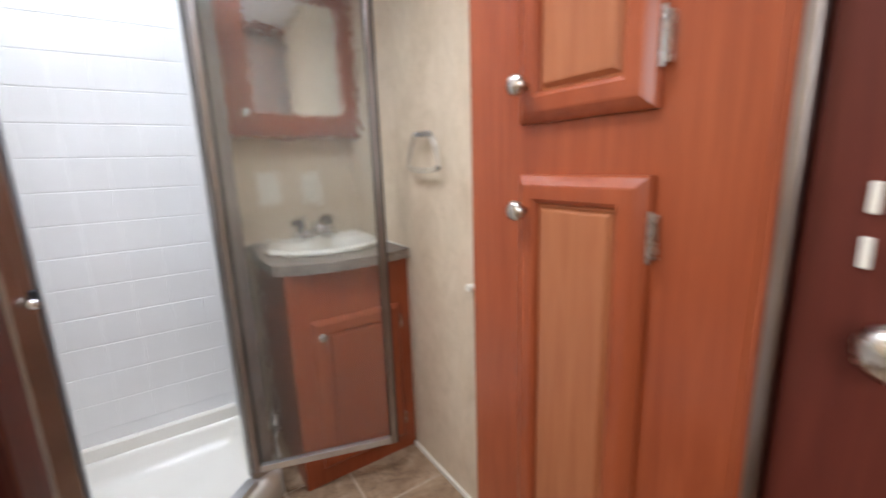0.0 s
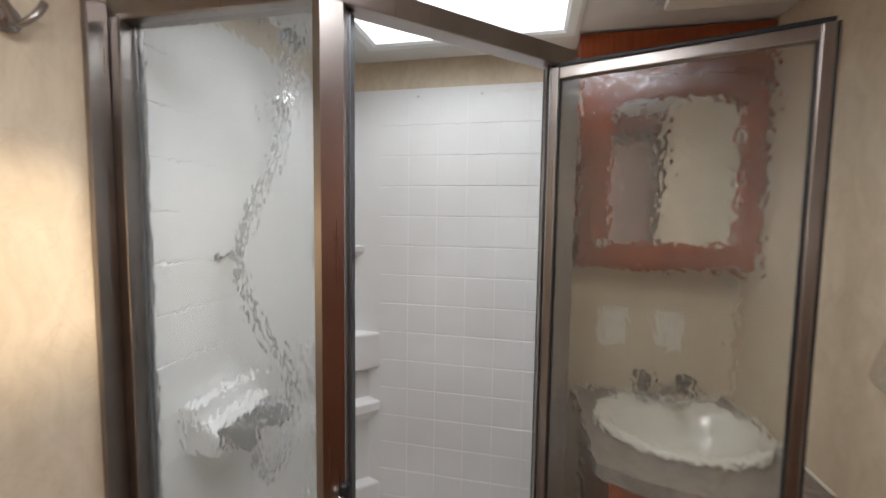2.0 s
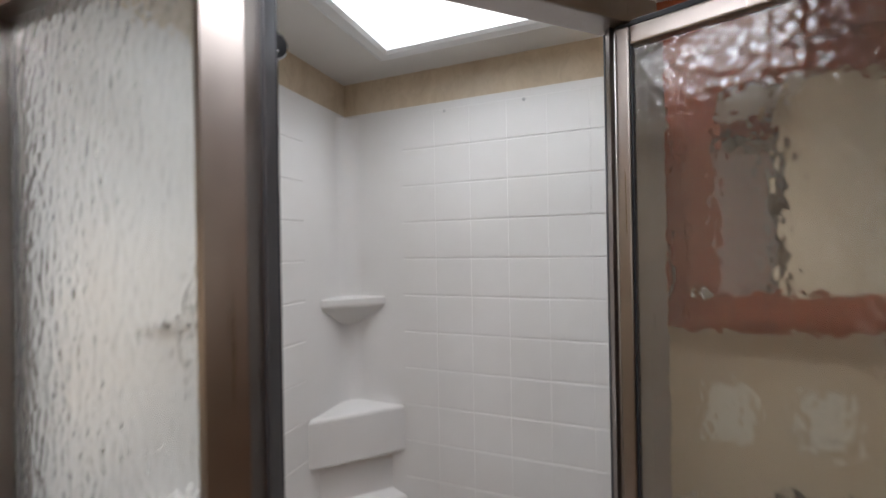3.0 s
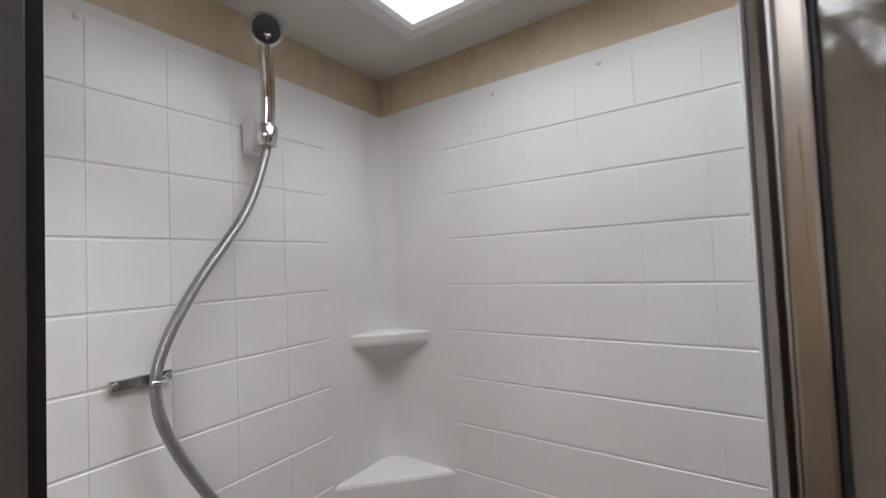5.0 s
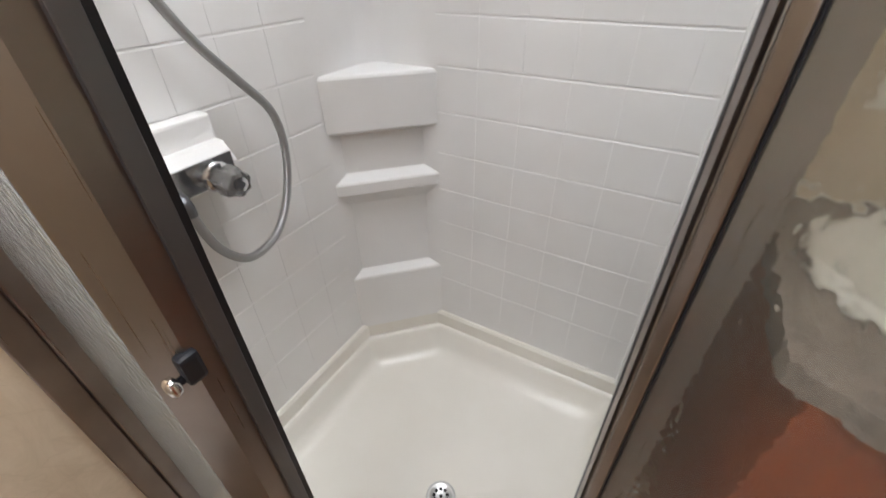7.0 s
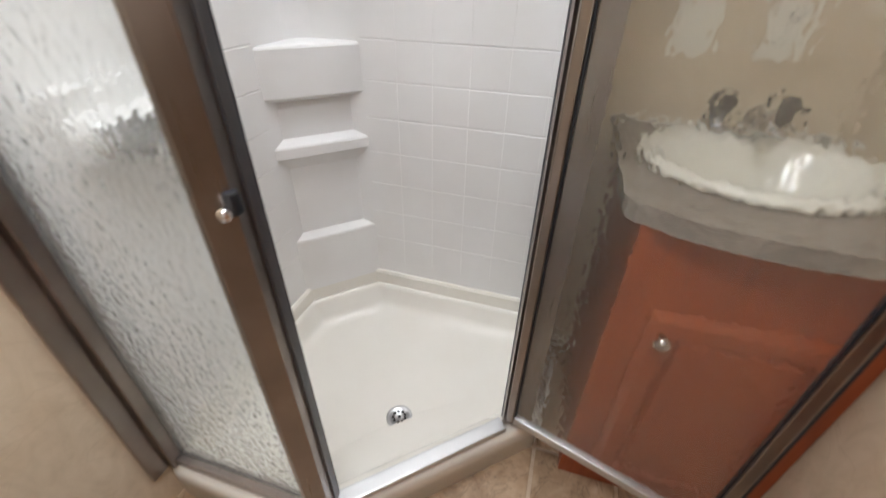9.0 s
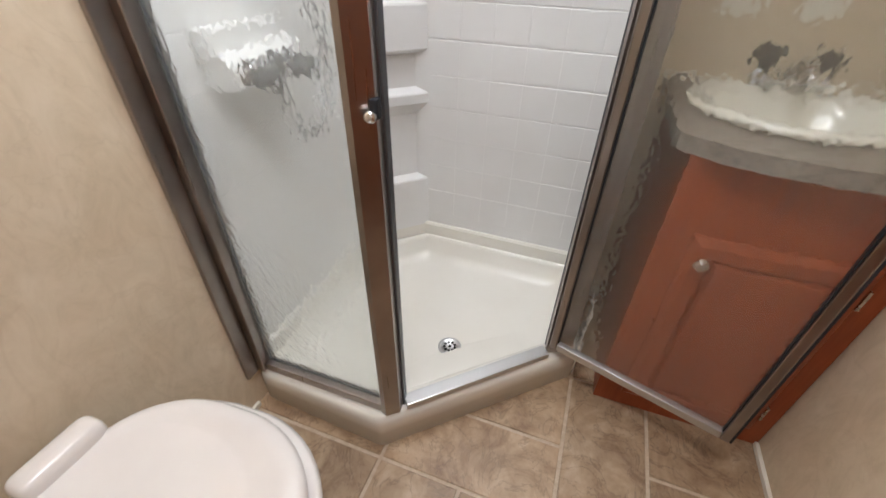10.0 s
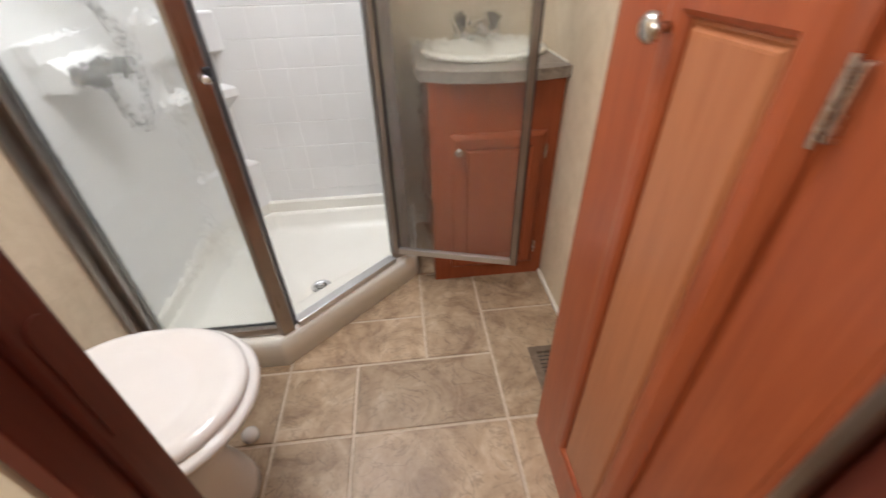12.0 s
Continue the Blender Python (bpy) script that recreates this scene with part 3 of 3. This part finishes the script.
# valve, hose and hand shower
valve = thing("shower_valve", (.03, -.57, .9), "white and chrome shower mixer with two clear knobs", "shower valve")
part("backplate", box(.0105, -.690, .905, .045, -.478, .955, .005), M_WHITE, valve)
vb = prism([(.0105, 0), (.064, 0), (.088, -.030), (.088, -.064), (.0105, -.064)], 0, .200, 0)
part("housing", moved(vb, Matrix.Translation((0, -.682, .914)) @ Matrix.Rotation(radians(-90), 4, "X") @ Matrix.Scale(-1, 4, (0, 1, 0))), M_WHITE, valve)
part("faceplate", box(.0885, -.676, .858, .094, -.492, .905, .002), M_CHROME, valve, "chrome face plate")


def star(r0, r1, n=7):
    return [(r0 if k % 2 else r1) for k in range(2 * n)]


for ky in (-.637, -.527):
    m = Matrix.Translation((.094, ky, .872)) @ Matrix.Rotation(radians(90), 4, "Y")
    rr = star(.0215, .0255)
    rings_ = []
    for s, h in ((.4, 0), (.45, .010), (.9, .014), (1, .022), (1, .044), (.82, .054)):
        rings_.append([m @ Vector((s * r * math.cos(2 * math.pi * k / 14), s * r * math.sin(2 * math.pi * k / 14), h)) for k, r in enumerate(rr)])
    kn = part("knob", loft(rings_), M_KNOB, valve, "faceted clear acrylic knob")
    part("cap", turned([(.012, .0545), (.012, .057), (.006, .058)], m, 14), M_CHROME, kn)
    part("escutcheon", turned([(.026, .0002), (.024, .006), (.011, .010)], m, 20), M_CHROME, kn)
part("outlet", tube([(.094, -.597, .866), (.103, -.597, .864), (.109, -.597, .855), (.110, -.597, .840)], .0095, 14), M_GUN, valve, "", True)

hand_shower = thing("hand_shower", (.03, -.37, 1.66), "chrome hand shower with grey metal hose on wall holder", "shower head")
part("holder", box(.0105, -.388, 1.632, .040, -.352, 1.692, .006), M_WHITE, hand_shower, "white wall bracket")
part("clip", turned([(.016, 0), (.018, .012), (.018, .034), (.014, .038)], Matrix.Translation((.062, -.37, 1.642)), 16), M_CHROME, hand_shower, "", True)
part("arm", box(.0405, -.378, 1.652, .052, -.362, 1.672, .003), M_CHROME, hand_shower)
part("handle", tube([(.062, -.37, 1.66), (.068, -.370, 1.73), (.080, -.380, 1.795), (.094, -.388, 1.828)], .0125, 16), M_CHROME, hand_shower, "", True)
m = look((.096, -.390, 1.832), (.5, -.55, 1.70))
head = part("spray_head", turned([(.012, .028), (.022, .018), (.028, .004), (.028, -.006)], m, 26), M_CHROME, hand_shower, "", True)
part("spray_face", turned([(.023, -.0062), (.023, -.0085), (.006, -.0095)], m, 26), M_BLACK, head, "dark spray face")
part("hose", tube([(.062, -.37, 1.662), (.060, -.375, 1.62), (.055, -.41, 1.52), (.05, -.49, 1.40), (.046, -.535, 1.31), (.045, -.545, 1.25), (.048, -.53, 1.18),
     (.052, -.475, 1.07), (.058, -.415, .99), (.062, -.372, .93), (.066, -.366, .86), (.075, -.395, .775), (.092, -.455, .718), (.108, -.530, .716), (.112, -.578, .768), (.110, -.597, .842)], .0078, 12, 7),
     M_HOSE, hand_shower, "ribbed grey metal hose", True)
hose_clip = thing("hose_clip", (.02, -.55, 1.265), "small chrome hose clip on the tiled wall", "hose clip")
part("plate", box(.0105, -.592, 1.259, .020, -.512, 1.274, .003), M_CHROME, hose_clip)
part("hook", tube([(.020, -.532, 1.266), (.044, -.530, 1.266), (.058, -.540, 1.266), (.058, -.556, 1.268)], .0035, 8, 5), M_CHROME, hose_clip, "", True)
for sy in (-.585, -.519):
    part("screw", turned([(.005, 0), (.004, .003)], Matrix.Translation((.020, sy, 1.2665)) @ Matrix.Rotation(radians(90), 4, "Y"), 10), M_BRIGHT, hose_clip)

# ---------------------------------------------------------------- vanity
vanity = thing("vanity_cabinet", (1.13, -.25, 0), "cherry vanity cabinet with one raised-panel door", "cabinet")
part("body", box(.9315, -.4425, .002, 1.3315, -.002, .66, .002), M_RED, vanity)
part("front_panel", box(.915, -.463, .002, 1.348, -.443, .778, .002), M_RED, vanity)
part("side_panel", box(.915, -.4425, .002, .931, -.002, .778, .001), M_RED, vanity)
part("side_panel", box(1.332, -.4425, .002, 1.348, -.002, .778, .001), M_RED, vanity)
fr, fi = raised_panel(.322, .545, .018, .052)
m = Matrix.Translation((.980, -.4635, .068))
d = part("door", moved(fr, m), M_RED, vanity)
part("panel", moved(fi, m), M_RED, d)
knob(Matrix.Translation((1.006, -.4815, .565)) @ Matrix.Rotation(radians(90), 4, "X"), d, .015)
for hz in (.14, .54):
    part("hinge", box(1.3025, -.474, hz - .025, 1.309, -.4637, hz + .025, .0015), M_NICKEL, d, "exposed hinge")


def counter_outline(grow=0.0):
    pts = [(1.3485, -.002), (.884 - grow, -.002), (.884 - grow, -.40)]
    for k in range(7):
        a = math.pi + math.pi / 2 * k / 6
        pts.append((.924 - grow + .04 * math.cos(a), -.425 + .04 * math.sin(a)))
    for k in range(1, 13):
        s = k / 12
        pts.append((.924 + (1.3485 - .924) * s, -.465 - .055 * math.sin(math.pi * (.08 + .84 * s)) * 0.9 - .01 * s))
    return pts[::-1]


countertop = thing("countertop", (1.13, -.25, .78), "grey-brown stone-look laminate countertop with bowed front", "countertop")


def with_hole(outline, z0, z1, cx, cy, rx, ry, n=48):
    """A slab with an elliptical hole."""
    bm = bmesh.new()
    per = []
    for i in range(n):
        a = 2 * math.pi * i / n
        d = Vector((math.cos(a), math.sin(a)))
        best = None
        for j in range(len(outline)):
            p, q = Vector(outline[j]), Vector(outline[(j + 1) % len(outline)])
            e = q - p
            den = d.x * e.y - d.y * e.x
            if abs(den) < 1e-9:
                continue
            w_ = p - Vector((cx, cy))
            t = (w_.x * e.y - w_.y * e.x) / den
            s = (w_.x * d.y - w_.y * d.x) / den
            if t > 0 and -1e-6 <= s <= 1 + 1e-6 and (best is None or t < best):
                best = t
        per.append(Vector((cx, cy)) + d * best)
    # true corners
    for c_ in outline:
        k = min(range(n), key=lambda i: (per[i] - Vector(c_)).length)
        if (per[k] - Vector(c_)).length < .02:
            per[k] = Vector(c_)
    e = [Vector((cx + rx * math.cos(2 * math.pi * i / n), cy + ry * math.sin(2 * math.pi * i / n))) for i in range(n)]
    r = [[bm.verts.new((p.x, p.y, z)) for p in ring] for ring, z in ((e, z0), (per, z0), (per, z1), (e, z1))]
    for a in range(4):
        A_, B_ = r[a], r[(a + 1) % 4]
        for i in range(n):
            bm.faces.new((A_[i], A_[(i + 1) % n], B_[(i + 1) % n], B_[i]))
    return bm


part("slab", with_hole(counter_outline(), .779, .812, 1.128, -.245, .185, .135, 96), M_COUNTER, countertop)
part("backsplash_bead", box(.886, -.010, .8125, 1.347, -.002, .820, .002), M_PLATE, countertop, "pale caulk bead")
part("side_bead", box(1.341, -.46, .8125, 1.348, -.0105, .818, .002), M_PLATE, countertop, "pale caulk bead")

sink = thing("sink", (1.128, -.235, .81), "oval ivory drop-in sink set in the countertop", "sink")
rings_ = [ellipse_ring(1.128, -.228, rx, ry, z) for rx, ry, z in ((.190, .150, .8135), (.214, .184, .8135), (.217, .187, .820), (.214, .184, .828), (.205, .175, .832), (.196, .166, .831))]
rings_ += [ellipse_ring(1.128, cy, rx, ry, z) for cy, rx, ry, z in ((-.250, .180, .132, .826), (-.252, .172, .124, .815), (-.254, .150, .105, .765), (-.255, .110, .078, .725), (-.256, .05, .036, .708), (-.256, .02, .015, .705))]
part("bowl", loft(rings_, False, True), M_SINK, sink, "", True)
part("drain", turned([(.022, .7055), (.022, .708), (.014, .709)], Matrix.Translation((1.128, -.256, 0)), 20), M_CHROME, sink)

faucet = thing("faucet", (1.13, -.1, .83), "chrome two-handle faucet with smoky acrylic handles", "faucet")
part("base", box(1.052, -.118, .8325, 1.208, -.076, .852, .008), M_CHROME, faucet, "", True)
part("spout", tube([(1.13, -.098, .848), (1.13, -.112, .872), (1.13, -.150, .888), (1.13, -.195, .885), (1.13, -.206, .868)], .0135, 14), M_CHROME, faucet, "", True)
for fx in (1.072, 1.188):
    hd = part("handle", turned([(.015, .0), (.014, .012), (.020, .018), (.026, .048), (.024, .055), (.012, .058)], Matrix.Translation((fx, -.098, .854)), 10), M_SMOKE, faucet, "smoky faceted acrylic handle")
    part("collar", turned([(.018, -.002), (.016, .008)], Matrix.Translation((fx, -.098, .8525)), 16), M_CHROME, hd)
    part("cap", turned([(.013, .0582), (.011, .061)], Matrix.Translation((fx, -.098, .854)), 14), M_CHROME, hd)


def plate(cx, cz, name, label):
    t = thing(name, (cx, -.002, cz), label, name.replace("_", " "))
    part("cover", box(cx - .040, -.011, cz - .062, cx + .040, -.0015, cz + .062, .006), M_PLATE, t)
    return t


sw = plate(.992, 1.025, "light_switch", "ivory light switch plate on the beige wall")
part("toggle", box(.984, -.020, 1.010, 1.000, -.0112, 1.040, .002), M_PLATE, sw)
ou = plate(1.160, 1.022, "wall_outlet", "ivory electrical outlet plate above the sink")
for dz in (-.024, .024):
    f = part("socket", box(1.144, -.0130, 1.022 + dz - .017, 1.176, -.0112, 1.022 + dz + .017, .0008), M_PLATE, ou)
    for dx in (-.007, .007):
        part("slot", box(1.160 + dx - .0012, -.0136, 1.022 + dz - .003, 1.160 + dx + .0012, -.0131, 1.022 + dz + .007), M_DARK, f)
    part("slot", turned([(.0025, 0), (.0025, .0006)], Matrix.Translation((1.160, -.0131, 1.022 + dz - .009)) @ Matrix.Rotation(radians(90), 4, "X"), 10), M_DARK, f)

# medicine cabinet
med = thing("medicine_cabinet", (1.1, -.06, 1.225), "cherry medicine cabinet with an arched mirror door", "medicine cabinet")
part("body", box(.862, -.112, 1.222, 1.346, -.002, 1.770, .002), M_RED, med)
part("crown", box(.850, -.120, 1.7705, 1.347, -.002, 1.897, .003), M_RED, med)
x0, x1, z0, z1, y0 = .895, 1.330, 1.240, 1.760, -.1125


def med_frame():
    """Door frame with an arched top opening, facing -y."""
    n, ix0, ix1, iz0, spring, rise = 16, x0 + .052, x1 - .05, z0 + .058, z1 - .078, .028
    inner = [(ix0, iz0), (ix1, iz0), (ix1, spring)]
    outer = [(x0, z0), (x1, z0), (x1, spring)]
    for k in range(1, n):
        s = k / n
        x = ix1 + (ix0 - ix1) * s
        inner.append((x, spring + rise * math.sin(math.pi * s) ** .6))
        outer.append((x1 + (x0 - x1) * s, z1))
    inner.append((ix0, spring))
    outer.append((x0, spring))
    outer[3] = (x1, z1)
    outer[-2] = (x0, z1)
    rs = [[Vector((x, y, z)) for x, z in o] for o, y in ((outer, y0), (outer, y0 - .016), (inner, y0 - .019), (inner, y0 - .006))]
    return loft(rs, False, False)


d = part("door", med_frame(), M_RED, med)
part("mirror", box(x0 + .04, y0 - .005, z0 + .045, x1 - .04, y0 - .001, z1 - .035), M_MIRROR, d, "silvered mirror")
knob(Matrix.Translation((.918, y0 - .019, 1.300)) @ Matrix.Rotation(radians(90), 4, "X"), d, .014)

# ceiling lamp over the vanity
lamp = thing("ceiling_lamp", (1.16, -.34, CEIL), "unlit white low-profile ceiling lamp above the vanity", "ceiling lamp")
part("base", box(1.0, -.50, 1.885, 1.33, -.27, CEIL - .0005, .006), M_DOME, lamp)
part("lens", box(1.02, -.48, 1.862, 1.31, -.29, 1.8845, .010), M_LAMP, lamp, "frosted lens")

# towel ring
ring = thing("towel_ring", (1.345, -.65, 1.2), "clear acrylic towel ring on a chrome post", "towel ring")
part("post", box(1.312, -.668, 1.186, 1.3495, -.636, 1.202, .004), M_ACRYL, ring)
for sy in (-.690, -.622):
    part("end_cap", turned([(.0085, -.006), (.0095, 0), (.0085, .006)], Matrix.Translation((1.318, sy, 1.194)) @ Matrix.Rotation(radians(90), 4, "X"), 14), M_CHROME, ring, "", True)
pts = [(1.318, -.655 + y, z) for y, z in ((0, 1.194), (.040, 1.192), (.062, 1.165), (.082, 1.120), (.086, 1.100), (.066, 1.090), (0, 1.086), (-.066, 1.090), (-.086, 1.100), (-.082, 1.120), (-.062, 1.165), (-.040, 1.192), (0, 1.194))]
part("ring", tube(pts, .0085, 12, 5), M_ACRYL, ring, "clear acrylic ring", True)
door_stop = tagged(finish(turned([(.010, 0), (.009, .018), (.012, .022), (.010, .030)], Matrix.Translation((1.3495, -.865, .757)) @ Matrix.Rotation(radians(-90), 4, "Y"), 14), "wall_bumper", M_PLATE),
                   "small pale wall bumper", "wall bumper")

# robe hook
hook = thing("robe_hook", (.005, -.952, 1.63), "small dark metal double robe hook on the beige wall", "hook")
part("rose", turned([(.020, 0), (.020, .005), (.011, .010)], Matrix.Translation((.0005, -.952, 1.634)) @ Matrix.Rotation(radians(90), 4, "Y"), 18), M_ALU, hook)
for s in (-1, 1):
    part("prong", tube([(.008, -.952, 1.630), (.024, -.952 + s * .005, 1.626), (.034, -.952 + s * .017, 1.642), (.033, -.952 + s * .030, 1.664)], .0048, 10, 6), M_ALU, hook, "", True)

# ---------------------------------------------------------------- toilet
toilet = thing("toilet", (.25, -1.215, 0), "white china camper toilet with closed lid", "toilet")
TY = -1.215


def egg(x0, x1, half, z, n=44, back=.55, tilt=0.0):
    """A seat outline: blunt at the wall, round at the front."""
    out = []
    mid = x0 + (x1 - x0) * .52
    for i in range(n):
        a = 2 * math.pi * i / n
        c, s = math.cos(a), math.sin(a)
        if c >= 0:
            x, y = mid + (x1 - mid) * c, half * s
        else:
            x = mid + (mid - x0) * -(abs(c) ** .62)
            y = half * math.copysign(abs(s) ** .72, s) * (1 - .30 * (abs(c) ** 1.6) * back)
        out.append(Vector((x, TY + y, z + tilt * (x - x0))))
    return out


part("pedestal", loft([egg(.05, .395, .120, .001), egg(.055, .39, .115, .03), egg(.06, .36, .095, .12), egg(.06, .365, .10, .20), egg(.05, .41, .135, .28), egg(.05, .455, .168, .345), egg(.05, .465, .174, .372), egg(.055, .46, .17, .378)]), M_PORC, toilet, "", True)
part("seat", loft([egg(.075, .486, .182, .3785), egg(.068, .496, .192, .384), egg(.068, .498, .194, .393), egg(.075, .490, .186, .402)]), M_PORC, toilet, "", True)
part("lid", loft([egg(.070, .472, .168, .4025), egg(.066, .480, .176, .407), egg(.066, .481, .177, .417), egg(.071, .473, .169, .426), egg(.078, .456, .154, .4295), egg(.084, .444, .146, .4280), egg(.090, .385, .124, .4255, tilt=-.07), egg(.098, .372, .115, .42494, tilt=-.07), egg(.15, .32, .075, .4213, tilt=-.07), egg(.19, .28, .03, .4185, tilt=-.07)]), M_PORC, toilet, "glossy closed lid", True)
hb = box(.034, TY - .064, .30, .086, TY + .066, .456, .024, 6)
part("hinge_cover", hb, M_PORC, toilet, "raised rear hinge cover", True)
part("bolt_cap", turned([(.022, .001), (.022, .02), (.014, .03), (.004, .034)], Matrix.Translation((.335, -1.07, 0)), 18), M_PORC, toilet, "", True)

# floor register
vent = thing("floor_register", (1.25, -.98, 0), "brown metal floor register with dark slats", "floor vent")
fb = box(1.190, -1.118, .0015, 1.214, -.858, .008, .002)
join(fb, box(1.288, -1.118, .0015, 1.312, -.858, .008, .002))
join(fb, box(1.214, -.882, .0015, 1.288, -.858, .008, .002))
join(fb, box(1.214, -1.118, .0015, 1.288, -1.094, .008, .002))
part("frame", fb, M_VENT, vent)
# flat dark sheet gives the duct's shade below the slats
part("well", box(1.214, -1.094, .0012, 1.288, -.882, .0022), M_DARK, vent)
for i in range(14):
    y = -.892 - i * .0148
    part("slat", moved(box(1.2145, -.0045, -.0008, 1.2875, .0045, .0008), Matrix.Translation((0, y, .0052)) @ Matrix.Rotation(radians(30), 4, "X")), M_VENT, vent)

# cove trim at the floor
base = thing("baseboard", (1.3, -.8, 0), "pale cove trim along the floor", "baseboard", "", "structure")
part("strip", box(1.338, -1.12, .001, 1.349, -.4645, .018, .003), M_PLATE, base)
part("strip", box(.854, -.012, .001, .9145, -.0015, .05, .003), M_PLATE, base)
part("strip", box(.0015, -1.524, .001, .012, -.845, .018, .003), M_PLATE, base)

# ---------------------------------------------------------------- tiles: floor
LX = [-.03, .19, .403, .622, .848, 1.066, 1.283, 1.50, 1.72, 1.94, 2.20]
LY = [0, -.215, -.42, -.66, -.858, -1.10, -1.30, -1.515, -1.73, -1.945, -2.16, -2.375, -2.59, -2.805, -3.13]
# rows of letters: equal letters side by side are one tile
PLAN = ("aabbdfgghi", "jjkkdfllmm", "nnoodeeppq", "rrrrdeffgh", "aabcceffgh", "iijkkllmmh", "iijkkllnoo", "ppqrrstnuu", "vvqwwstxxy", "aabbccdxxe", "ffgbccdhhe", "ffgiijkhhl", "mmniijkool", "mmpqqrroos")
PLAN = ("aabbxfgghi", "jjkkyfllmm", "nnoodeeppq", "rraadffggh", "aabccffggh") + PLAN[5:]


def slab_mesh(w, d, t, ch, side):
    bm = bmesh.new()
    r = [[bm.verts.new(p) for p in ((f, e, z), (w - f, e, z), (w - f, d - e, z), (f, d - e, z))] for e, f, z in ((0, 0, 0), (0, 0, t - ch), (ch, side, t))]
    for a, b in zip(r, r[1:]):
        for i in range(4):
            bm.faces.new((a[i], a[(i + 1) % 4], b[(i + 1) % 4], b[i]))
    bm.faces.new(r[-1])
    bmesh.ops.recalc_face_normals(bm, faces=bm.faces)
    me = bpy.data.meshes.new("tile")
    bm.to_mesh(me)
    bm.free()
    return me


shared = {}


def tile(parent, mat, m, w, d, t, ch, side):
    key = (mat.name, round(w, 3), round(d, 3), t)
    if key not in shared:
        shared[key] = slab_mesh(w, d, t, ch, side)
        shared[key].materials.append(mat)
    ob = new("tile", shared[key])
    ob.parent = parent
    ob.matrix_parent_inverse = parent.matrix_basis.inverted()
    ob.matrix_basis = m
    return ob


done = set()
for j, row in enumerate(PLAN):
    for i in range(len(row)):
        if (i, j) in done:
            continue
        i1 = i
        while i1 + 1 < len(row) and row[i1 + 1] == row[i] and (i1 + 1, j) not in done:
            i1 += 1
        j1 = j
        while j1 + 1 < len(PLAN) and all(PLAN[j1 + 1][k] == row[i] for k in range(i, i1 + 1)):
            j1 += 1
        for a in range(i, i1 + 1):
            for b in range(j, j1 + 1):
                done.add((a, b))
        g = .0048
        right = LX[i1 + 1] if LY[j] < -1.6 else min(LX[i1 + 1], 1.405)
        if right - LX[i] < .03:
            continue
        tile(floor, M_TILE, pose(LX[i] + g, LY[j1 + 1] + g, -.003), right - LX[i] - 2 * g, LY[j] - LY[j1 + 1] - 2 * g, .004, .0018, .0018)

# ---------------------------------------------------------------- tiles: shower surround
PITCH, Z0 = .1043, .2213
xs = [.199 + .103 * k for k in range(6)] + [.765]
for k in range(16):
    za, zb = Z0 + PITCH * k, min(Z0 + PITCH * (k + 1), TOP - .001)
    if zb - za < .02:
        continue
    for a, b in zip(xs, xs[1:]):
        if b - a > .02:
            tile(surround, M_WHITE, Matrix.Translation((a, -.006, za + .0015)) @ Matrix.Rotation(radians(90), 4, "X"), b - a, zb - za - .0030, .0017, .0014, .0003)
    for c_ in range(6):
        y = -.199 - .103 * c_
        d_ = min(.103, .758 + y)
        if d_ > .02:
            tile(surround, M_WHITE, Matrix.Translation((.006, y - d_, za + .0015)) @ Matrix.Rotation(radians(90), 4, "Z") @ Matrix.Rotation(radians(90), 4, "X"), d_, zb - za - .0030, .0017, .0014, .0003)
